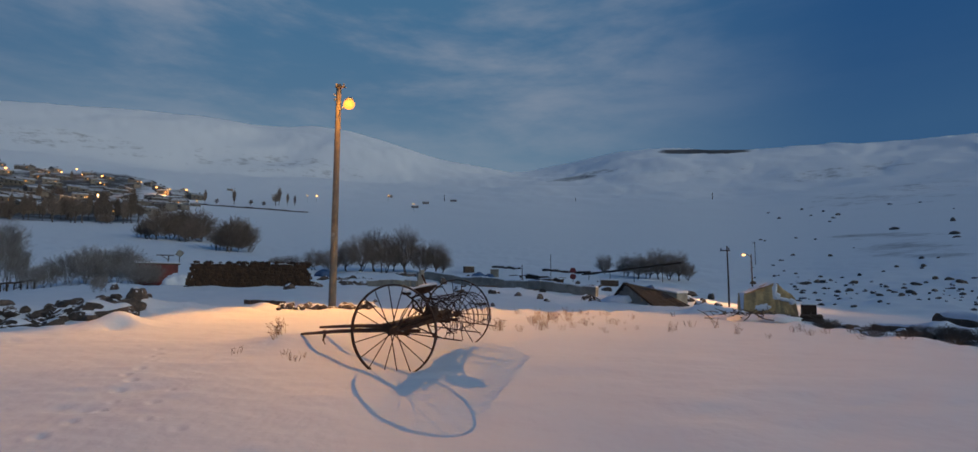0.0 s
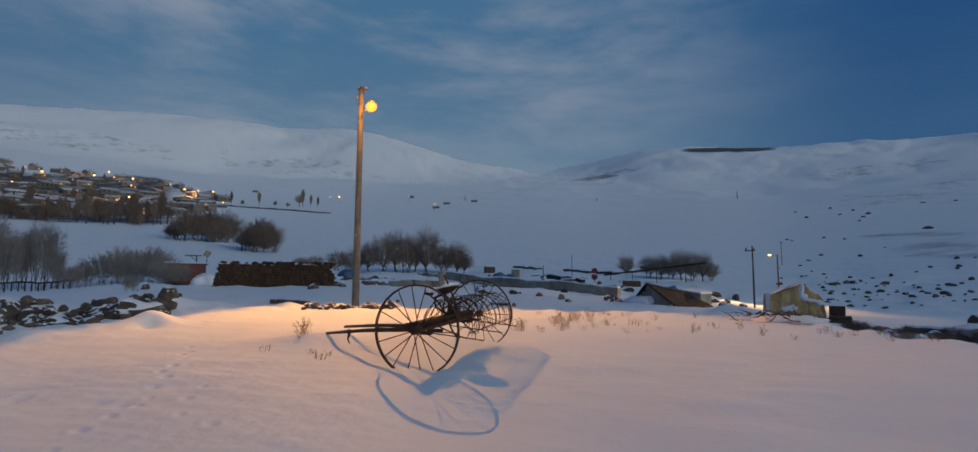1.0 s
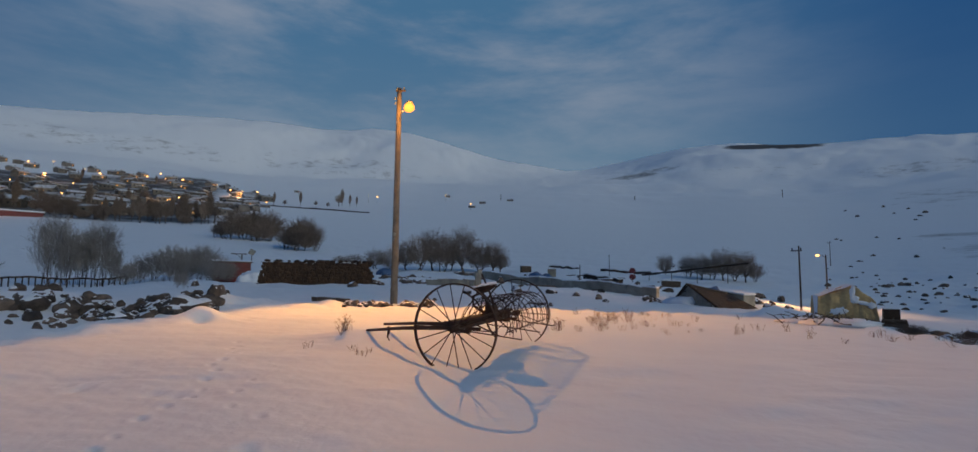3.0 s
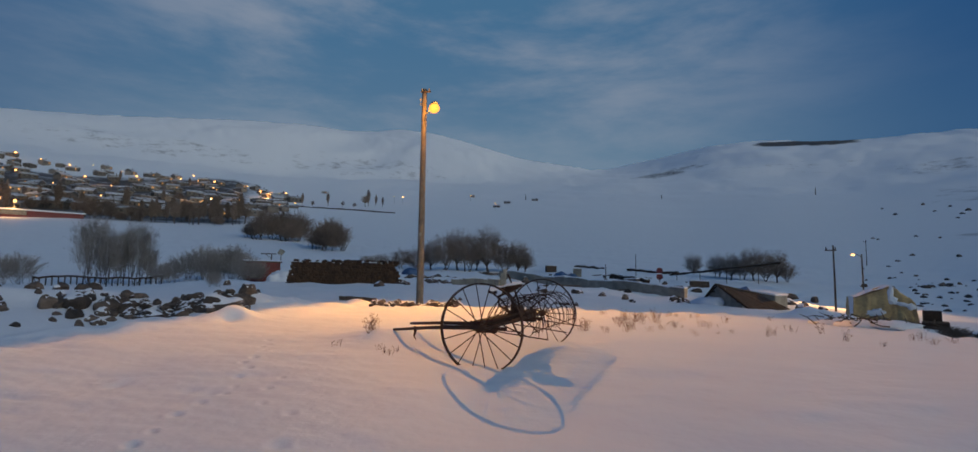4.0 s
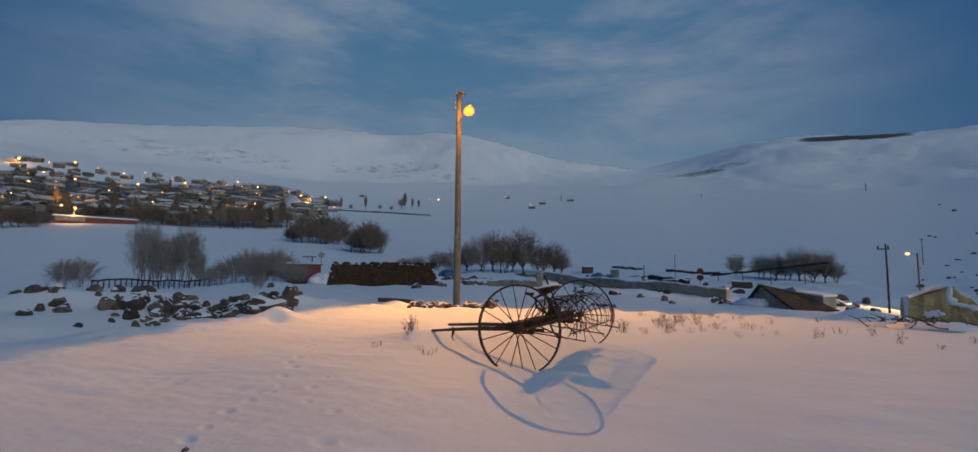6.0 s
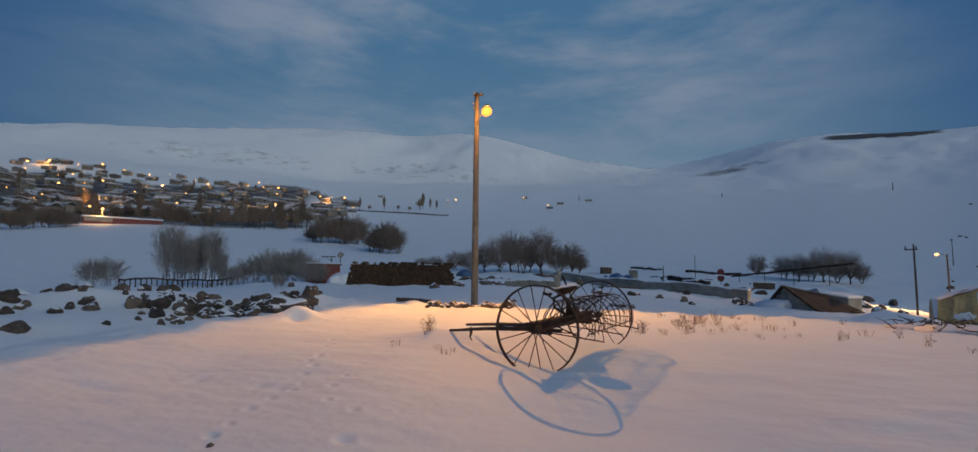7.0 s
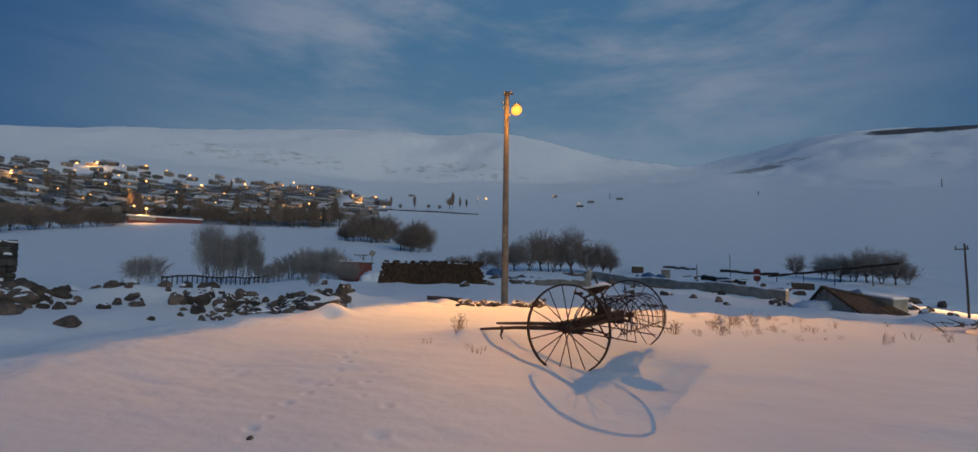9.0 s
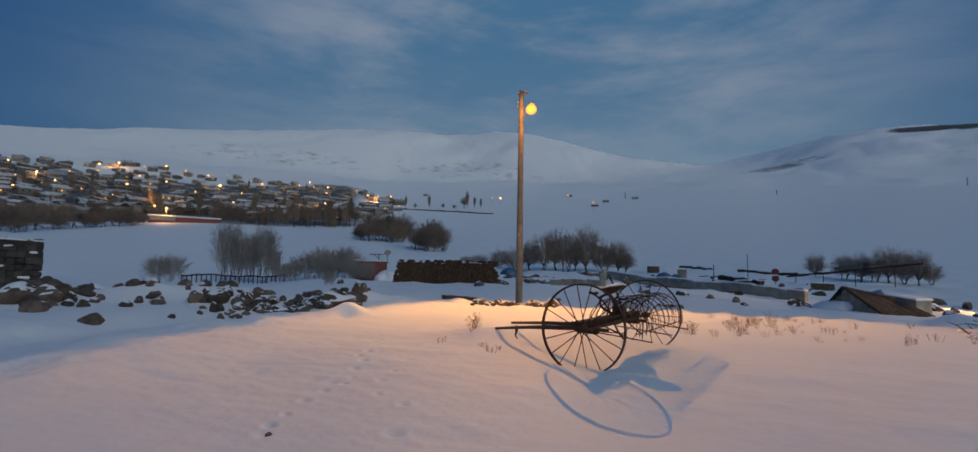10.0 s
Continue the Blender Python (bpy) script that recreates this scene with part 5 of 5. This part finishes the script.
def build_woodpile(az, r, n, seed, label, spread=0.8, length=0.75):
    at = spot(az, r)
    ob = thing("brushwood_heap", at, label, "brushwood", "brushwood heaps")
    rg = random.Random(seed)
    for k in range(n):
        c = Vector((rg.gauss(0, spread * 0.5), rg.gauss(0, spread * 0.35), rg.uniform(0.0, 0.16)))
        d = Vector((rg.uniform(-1, 1), rg.uniform(-0.6, 0.6), rg.uniform(-0.3, 0.7))).normalized() * length * rg.uniform(0.15, 0.4)
        part("stick", tube(bmesh.new(), [c - d, c + Vector((0, 0, rg.uniform(-0.06, 0.06))), c + d], [0.018, 0.015, 0.006], 5), M_OLDWOOD, ob)
    bm = bmesh.new()
    bmesh.ops.create_uvsphere(bm, u_segments=18, v_segments=10, radius=1.0)
    for v in bm.verts:
        v.co = Vector((v.co.x * spread * 0.9, v.co.y * spread * 0.7, v.co.z * 0.14 - 0.02)) * (1 + 0.3 * noise.noise(v.co * 2 + Vector((seed, 0, 0))))
    part("snow_drift", bm, M_SNOW, ob, "snow drifted into the heap", True)


def build_log(az0, r0, az1, r1, rad, label):
    a, b = spot(az0, r0), spot(az1, r1)
    ob = thing("log", a, label, "log", "logs")
    d = b - a
    rg = random.Random(az0)
    pts = [d * (k / 8) + Vector((0, rg.uniform(-0.03, 0.03), rad * 0.8 + rg.uniform(-0.03, 0.03))) for k in range(9)]
    part("trunk", tube(bmesh.new(), pts, [rad * (1.1 - 0.3 * k / 8) for k in range(9)], 9), M_OLDWOOD, ob, "", True)
    part("snow_cap", tube(bmesh.new(), [p + Vector((0, 0.02, rad * 0.65)) for p in pts], [rad * 0.3] + [rad * 0.7] * 7 + [rad * 0.3], 8), M_SNOW, ob, "snow along the top", True)


def build_yards():
    build_sod_stack()
    build_red_shed()
    build_left_stack()
    build_fence()
    build_collapsed_shed()
    build_tarp_hut()
    low_wall("yard_wall", (spot(7.6, 66), spot(-11.4, 50)), 0.86, 0.5, M_CONCRETE, "long low pale plastered yard wall capped with snow", "wall", 1, 16)
    rubble_wall((15.6, 56), (8.8, 50), 44, 0.34, 2, "low ruined fieldstone wall half buried in snow")
    low_wall("ruined_wall", (spot(12.7, 50), spot(7.7, 48)), 0.62, 0.45, M_CONCRETE, "ruined pale plastered wall with snow on its top", "wall", 14, 9, 0.12)
    at = spot(7.3, 48, 0.2)
    pier = thing("gate_pier", at, "broken pale masonry gate pier beside the wall", "pier", rz=facing(at))
    part("shaft", box((0.55, 0.5, 1.55), (0, 0, 0.75), 0.05, 0, 0.05, random.Random(3)), M_CONCRETE, pier)
    part("broken_top", box((0.35, 0.45, 0.4), (0.1, 0, 1.65), 0.06, 12, 0.06, random.Random(4)), M_CONCRETE, pier)
    rubble_wall((17.6, 62), (12.5, 66), 22, 0.3, 5, "tumbled fieldstone wall half buried in snow")
    low_wall("field_wall", (spot(-0.4, 112), spot(-3.4, 104)), 0.4, 0.4, M_OLDWOOD, "low dark field wall across the snow", "wall", 3, 8, 0.08, False)
    low_wall("field_wall", (spot(-5.8, 98), spot(-10.8, 94)), 0.4, 0.5, M_SOD, "low dark field wall across the snow", "wall", 4, 10, 0.08)
    low_wall("field_wall", (spot(-4.0, 78), spot(-7.8, 72)), 0.6, 0.5, M_SOD, "low dark rubble wall with snow on it", "wall", 5, 10, 0.1)
    rubble_wall((9.8, 76), (4.6, 73), 30, 0.36, 6, "low rubble wall before the willows")
    build_shelter()
    low_wall("plank_edge", (spot(24.4, 30), spot(20.9, 29)), 0.22, 0.3, M_OLDWOOD, "dark half-buried plank edge in the snow", "planks", 8, 6, 0.03, False)
    low_wall("far_wall", (spot(29.0, 420), spot(19.0, 400)), 0.7, 1.2, M_SOD, "dark garden wall on the far slope", "wall", 10, 12, 0.3, False)
    # blue sheets over heaps
    for az, r, s in ((1.1, 76, 0.85), (0.0, 77, 0.7), (17.2, 74, 1.0)):
        at = spot(az, r, 0.1)
        bm = bmesh.new()
        bmesh.ops.create_icosphere(bm, subdivisions=3, radius=1.0)
        for v in bm.verts:
            v.co = Vector((v.co.x * 1.25, v.co.y, max(-0.1, v.co.z) * 0.95)) * s * (1 + 0.22 * noise.noise(v.co * 2 + Vector((az, 0, 0))))
        ob = new("tarp_mound", from_bm("tarp_mound", bm, M_BLUE, True))
        ob.location = at
        tagged(ob, "heap covered by a faded blue plastic sheet", "heap", "blue covered heaps")
    # wooden boxes and a trailer body standing in the yards
    rb = random.Random(27)
    for az, r, sx, sy, sz, word in ((-12.7, 70, 2.2, 1.1, 0.9, "dark plank trailer body under snow in the yard"), (2.2, 92, 1.7, 1.1, 1.2, "dark wooden box standing in the snowy yard"),
                                    (-0.6, 78, 1.2, 1.0, 1.3, "pale wooden hutch with snow on its roof"), (-6.2, 70, 1.6, 0.9, 0.6, "dark wooden trough lying in the snow")):
        at = spot(az, r, 0.1)
        bx = thing("yard_box", at, word, "box", "yard boxes", facing(at) + rb.uniform(-25, 25))
        part("body", box((sx - 0.06, sy - 0.06, sz), (0, 0, sz / 2), 0.02), M_CONCRETE if "pale" in word else M_OLDWOOD, bx)
        for k in range(4):
            part("plank", box((sx, 0.05, sz / 4 * 0.9), (0, -sy / 2, (k + 0.5) * sz / 4), 0.01, 0, 0.01, rb), M_CONCRETE if "pale" in word else M_OLDWOOD, bx)
        bm = bmesh.new()
        block(bm, (sx + 0.1, sy + 0.1, 0.14), pose(0, 0, sz + 0.05, rb.uniform(-4, 4), rb.uniform(-4, 4), 0), 0.05, 0.03, rb)
        part("snow_cap", bm, M_SNOW, bx, "snow on top")
    # post with two red round signs
    at = spot(-8.95, 74, 0.1)
    sg = thing("sign_post", at, "post carrying two round red sign plates", "sign", rz=facing(at))
    part("post", rod((0, 0, 0), (0, 0, 1.95), 0.05), M_STEEL, sg)
    for z in (1.62, 0.85):
        part("sign_plate", rod((0, -0.1, z), (0, -0.06, z), 0.42, None, 20), M_RED, sg, "round red plate")
    part("sign_band", box((0.5, 0.02, 0.14), (0, -0.12, 1.24), 0.004), M_SNOW, sg)
    utility_pole("utility_pole", -3.55, 74, 1.44, "thin leaning wooden yard pole", "yard poles", 0.07, False)
    utility_pole("utility_pole", -6.6, 82, 2.5, "thin wooden yard pole", "yard poles", 0.05, False)
    utility_pole("utility_pole", -24.15, 44, 3.27, "dark wooden utility pole with a small crossarm", "utility poles", 0.07)
    utility_pole("utility_pole", -26.6, 150, 3.64, "thin distant utility pole", "utility poles", 0.09)
    _, top = utility_pole("street_lamp", -26.25, 54, 2.42, "lit street lamp on a dark pole beside the snowy road", "lit street lamps", 0.075, False, True)
    for az, r in ((4.9, 600), (-9.3, 600), (-23.0, 640)):
        utility_pole("utility_pole", az, r, 8.9 if az > 0 else 8.6, "far power line pole on the slope", "far power poles", 0.4)
    # light of the street lamp by the right-hand road
    ld = bpy.data.lights.new("road_lamp_light", "SPOT")
    ld.energy, ld.color, ld.shadow_soft_size = 4200, (1.0, 0.50, 0.16), 0.1
    ld.spot_size, ld.spot_blend = radians(125), 0.4
    lit = top + Vector((-1.1, -0.2, -0.2))
    new("road_lamp_light", ld).matrix_world = look(lit, lit + Vector((-0.6, -0.62, -0.5)))
    rg = random.Random(19)
    for k in range(16):
        at = spot(rg.uniform(-13, 17), rg.uniform(48, 84))
        bm = bmesh.new()
        block(bm, (rg.uniform(1.0, 2.6), 0.22, 0.12), None, 0.015, 0.02, rg)
        ob = new("board", from_bm("board", bm, M_OLDWOOD))
        ob.matrix_basis = Matrix.LocRotScale(at + Vector((0, 0, 0.1)), Euler((0, rg.uniform(-0.1, 0.1), rg.uniform(-0.5, 0.5))), None)
        tagged(ob, "dark weathered board lying in the yard snow", "board", "loose boards")
    build_woodpile(-24.2, 18.0, 26, 1, "heap of brushwood and rubble under snow")
    build_woodpile(-26.2, 17.6, 26, 2, "heap of brushwood and rubble under snow")
    build_woodpile(-27.8, 17.6, 18, 3, "dark brushwood heap in front of the hut", 0.9)
    for k, (az, r) in enumerate(((-36, 22), (-38.5, 21.5), (-41, 21), (-43, 20.5), (-34, 23))):
        build_woodpile(az, r, 7, 10 + k, "few dry sticks and rubble at the bank's edge", 0.9, 0.5)
    rg = random.Random(71)
    for k in range(40):
        az = -rg.uniform(23, 30) if k < 8 else -rg.uniform(31.5, 46)
        tree("scrub", az, rg.uniform(16.5, 23) if az < -31 else rg.uniform(23, 27), rg.uniform(0.25, 0.55), "low tangle of dry brown scrub in the snow", "dry scrub", 300 + k, rg.uniform(0.8, 1.3), "bush")
    build_log(-35.6, 28, -39.2, 26.5, 0.13, "dark felled log with snow along its top")
    build_log(-39.8, 27, -45.5, 26, 0.42, "thick dark felled log with snow along its top")
    snow_heap(spot(-41, 26) - Vector((0, 0, 0.35)), 1.6, 9, 0.55)


build_yards()


# ------------------------------------------------------------------ dry weeds on the bank
def weed_mesh(seed, h, n):
    rg = random.Random(seed)
    bm = bmesh.new()
    for k in range(n):
        a = rg.uniform(0, 6.28)
        base = Vector((math.cos(a), math.sin(a), 0)) * rg.uniform(0, 0.16)
        lean = Vector((rg.gauss(0, 0.4), rg.gauss(0, 0.4), 1)).normalized()
        top = base + lean * h * rg.uniform(0.45, 1.0)
        mid = base.lerp(top, 0.5) + Vector((rg.gauss(0, 0.02), rg.gauss(0, 0.02), 0))
        tube(bm, [base - Vector((0, 0, 0.05)), mid, top], [0.0042, 0.0034, 0.002], 4)
        for _ in range(rg.randint(1, 4)):
            c = mid.lerp(top, rg.uniform(0, 0.9))
            e = c + Vector((rg.gauss(0, 1), rg.gauss(0, 1), rg.uniform(0.3, 1.4))).normalized() * h * rg.uniform(0.1, 0.25)
            tube(bm, [c, e], [0.0026, 0.0036], 4)
    return from_bm("stalks", bm, M_DRYGRASS)


WEEDS = [weed_mesh(40 + k, (0.4, 0.3, 0.46, 0.25)[k], (9, 7, 11, 8)[k]) for k in range(4)]


def weed(x, y, seed, scale=1.0):
    rg = random.Random(seed)
    ob = new("weed", WEEDS[rg.randrange(4)])
    ob.matrix_basis = Matrix.LocRotScale(Vector((x, y, ground_z(x, y))), Euler((0, 0, rg.uniform(0, 6.28))), Vector((scale,) * 3))
    tagged(ob, "tuft of dry brown weed stalks in the snow", "weed", "dry weeds")


def build_weeds():
    rg = random.Random(77)
    for az, r, s in ((21.5, 11.8, 1.0), (21.2, 11.9, 0.9), (21.8, 11.6, 0.7), (24.9, 10.9, 0.65), (20.6, 10.2, 0.5), (19.6, 9.7, 0.5), (20.1, 9.8, 0.4), (18.9, 10, 0.5), (-0.9, 13.2, 1.3), (-0.5, 13.3, 1.1), (-1.3, 13.2, 0.6)):
        weed(*polar(az, r), az * r, s)
    for k in range(78):
        az = rg.choice((rg.gauss(-6.2, 1.2), rg.gauss(-5.6, 1.6), rg.gauss(-11.5, 1.5), rg.uniform(-30, -1)))
        weed(*polar(az, rg.uniform(13.0, 18.5)), rg.random(), rg.uniform(0.3, 0.85))
    for k in range(40):
        weed(*polar(-rg.uniform(27, 45), rg.uniform(14.5, 20)), rg.random(), rg.uniform(0.4, 0.8))


build_weeds()
boulder((-3.99, 4.3, ground_z(-3.99, 4.3) - 0.01), 0.05, 3, "small dark stone lying on the snow", "loose stones in the snow", False)


# ------------------------------------------------------------------ village on the left slope
def house_kind(seed):
    """A plain one- or two-storey village house: walls, snowy roof, windows, door, chimney; local -y faces downhill."""
    rg = random.Random(seed)
    w, d, h = rg.uniform(8, 13), rg.uniform(6, 8), rg.choice((3.0, 3.2, 5.2))
    ob = thing("house", (0, 0, -500), "village house with a snow-covered roof", "house")
    part("wall", box((w, d, h + 4), (0, 0, h / 2 - 2), 0.05), M_HOUSE, ob)
    pitch = rg.choice((0.5, 1.4, 2.0))
    bm = bmesh.new()
    o = 0.45
    a = [bm.verts.new(p) for p in ((-w / 2 - o, -d / 2 - o, h), (w / 2 + o, -d / 2 - o, h), (w / 2 + o, 0, h + pitch), (-w / 2 - o, 0, h + pitch), (w / 2 + o, d / 2 + o, h), (-w / 2 - o, d / 2 + o, h))]
    b = [bm.verts.new(v.co + Vector((0, 0, 0.3))) for v in a]
    for q in ((a[0], a[3], a[2], a[1]), (a[3], a[5], a[4], a[2]), (b[0], b[1], b[2], b[3]), (b[3], b[2], b[4], b[5]), (a[0], a[1], b[1], b[0]), (a[4], a[5], b[5], b[4]),
              (a[1], a[2], b[2], b[1]), (a[2], a[4], b[4], b[2]), (a[3], a[0], b[0], b[3]), (a[5], a[3], b[3], b[5])):
        bm.faces.new(q)
    roof = part("roof", bm, M_ROOFSNOW, ob, "snow-covered roof")
    part("chimney", box((0.7, 0.7, 1.6), (w * 0.22, 0.4, h + pitch + 0.5), 0.04), M_STONE, roof)
    n = 3 if w < 10.5 else 4
    for s in range(2 if h > 4 else 1):
        for k in range(n):
            win = part("window", box((1.0, 0.14, 1.1), (-w / 2 + (k + 0.7) * w / (n + 0.4), -d / 2 - 0.03, 1.7 + s * 2.5), 0.02), M_WINDOW if rg.random() < 0.16 else M_DARK, ob)
    part("door", box((1.1, 0.12, 2.1), (w / 2 - 0.9, -d / 2 - 0.04, 1.05), 0.02), M_OLDWOOD, ob)
    return ob


def build_village():
    rg = random.Random(15)
    kinds = [house_kind(60 + k) for k in range(6)]
    labels = ("grey village house under a snowy roof", "low plastered village house with a snowy roof", "dark stone village house with snow on its roof", "two-storey village house with small windows",
              "long village house with a flat snowy roof", "old village house half hidden by trees")
    TOP = np.array([(29, 7.2), (31, 7.9), (34, 8.3), (38, 8.6), (43, 8.6), (46, 9.0), (50, 9.1), (55, 9.1), (63, 8.5)])
    BOT = np.array([(29, 6.6), (34, 5.4), (38, 5.2), (43, 5.0), (46, 4.9), (50, 4.7), (56, 4.2), (63, 3.8)])
    placed = []
    tries = 0
    while len(placed) < 210 and tries < 4000:
        tries += 1
        az = 63 - 34 * rg.random() ** 1.25
        el = rg.uniform(np.interp(az, BOT[:, 0], BOT[:, 1]), np.interp(az, TOP[:, 0], TOP[:, 1]))
        at, r = place_on(az, el, 150)
        if any((at - p).length < 11 for p in placed):
            continue
        placed.append(at)
        k = rg.randrange(6)
        ob = copy_thing(kinds[k], pose(at.x, at.y, at.z - 0.1, 0, 0, facing(at) + rg.uniform(-60, 60)))
        ob.scale = (rg.uniform(0.7, 1.1), rg.uniform(0.8, 1.1), rg.uniform(0.8, 1.15))
        tagged(ob, labels[k], "house", "village houses")
    for az, el in ((8.05, 7.45), (10.7, 8.5), (26.3, 8.3), (29.2, 6.6), (6.9, 7.9), (3.9, 8.2)):
        at, r = place_on(az, el, 150)
        ob = copy_thing(kinds[rg.randrange(6)], pose(at.x, at.y, at.z - 0.1, 0, 0, facing(at) + rg.uniform(-20, 20)))
        ob.scale = (0.5,) * 3
        tagged(ob, "lone farmhouse with a snowy roof on the slope", "house", "lone farmhouses")
    # long red-sided barn at the village's lower edge
    at, r = place_on(49.3, 4.35, 150)
    bn = thing("barn", at, "long low red-sided barn at the village edge", "barn", rz=facing(at))
    part("wall", box((26, 6, 5), (0, 0, -0.4), 0.05), M_RED, bn)
    part("front", box((9, 0.3, 1.9), (-8, -3.1, 1.0), 0.05), M_CONCRETE, bn, "pale end bay")
    bm = bmesh.new()
    block(bm, (27, 7, 0.4), pose(0, 0, 2.3, 6, 0, 0), 0.1, 0.03)
    part("roof", bm, M_SNOW, bn, "snow-covered roof")
    for o in [o for k in kinds for o in (k, *k.children_recursive)]:
        bpy.data.objects.remove(o)
    return at


def village_lamps(barn_at):
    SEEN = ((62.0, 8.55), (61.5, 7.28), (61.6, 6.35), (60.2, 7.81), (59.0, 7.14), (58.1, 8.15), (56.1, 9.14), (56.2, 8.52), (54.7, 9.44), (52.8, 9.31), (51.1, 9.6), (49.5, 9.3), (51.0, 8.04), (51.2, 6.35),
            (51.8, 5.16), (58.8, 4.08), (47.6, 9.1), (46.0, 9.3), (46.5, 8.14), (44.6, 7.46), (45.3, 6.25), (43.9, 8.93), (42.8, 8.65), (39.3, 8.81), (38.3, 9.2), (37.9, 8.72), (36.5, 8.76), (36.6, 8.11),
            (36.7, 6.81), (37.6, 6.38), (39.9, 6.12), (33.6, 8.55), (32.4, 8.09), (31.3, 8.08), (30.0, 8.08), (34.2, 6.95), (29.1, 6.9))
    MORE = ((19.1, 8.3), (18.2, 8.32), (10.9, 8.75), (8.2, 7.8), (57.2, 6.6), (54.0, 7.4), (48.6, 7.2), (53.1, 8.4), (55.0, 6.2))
    bm = bmesh.new()
    bmesh.ops.create_icosphere(bm, subdivisions=2, radius=1.0)
    for v in bm.verts:
        v.co.z *= 0.75
    glass = from_bm("lamp_glass", bm, M_FARLAMP, True)
    post = from_bm("post", rod((0, 0, -1.0), (0, 0, 5.6), 0.12, 0.09, 6), M_STEEL)
    arm = from_bm("bracket", rod((0, 0, 5.5), (0, -0.9, 5.9), 0.06, None, 5), M_STEEL)
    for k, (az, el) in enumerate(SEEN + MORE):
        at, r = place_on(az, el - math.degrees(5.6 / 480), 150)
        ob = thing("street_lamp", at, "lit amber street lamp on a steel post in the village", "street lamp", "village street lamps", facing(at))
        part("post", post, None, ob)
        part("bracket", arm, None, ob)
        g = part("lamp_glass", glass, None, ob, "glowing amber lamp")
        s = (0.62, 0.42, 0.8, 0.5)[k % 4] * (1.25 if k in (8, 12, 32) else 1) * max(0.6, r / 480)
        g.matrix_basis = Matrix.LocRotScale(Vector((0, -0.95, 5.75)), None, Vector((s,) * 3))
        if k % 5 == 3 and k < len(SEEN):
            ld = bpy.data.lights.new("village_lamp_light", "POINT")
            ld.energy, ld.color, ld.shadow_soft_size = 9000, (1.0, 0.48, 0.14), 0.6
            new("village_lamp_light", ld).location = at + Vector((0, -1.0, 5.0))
    at = barn_at + Vector((-2.5, -7, 0))
    at.z = ground_z(at.x, at.y)
    ob = thing("street_lamp", at, "lit amber lamp in front of the red barn", "street lamp", "village street lamps", facing(at))
    part("post", post, None, ob)
    g = part("lamp_glass", glass, None, ob, "glowing amber lamp")
    g.matrix_basis = Matrix.LocRotScale(Vector((0, -0.95, 5.75)), None, Vector((0.5,) * 3))
    part("bracket", arm, None, ob)
    ld = bpy.data.lights.new("barn_lamp_light", "POINT")
    ld.energy, ld.color, ld.shadow_soft_size = 2600, (1.0, 0.48, 0.14), 0.4
    new("barn_lamp_light", ld).location = at + Vector((0, -1.0, 4.6))


village_lamps(build_village())
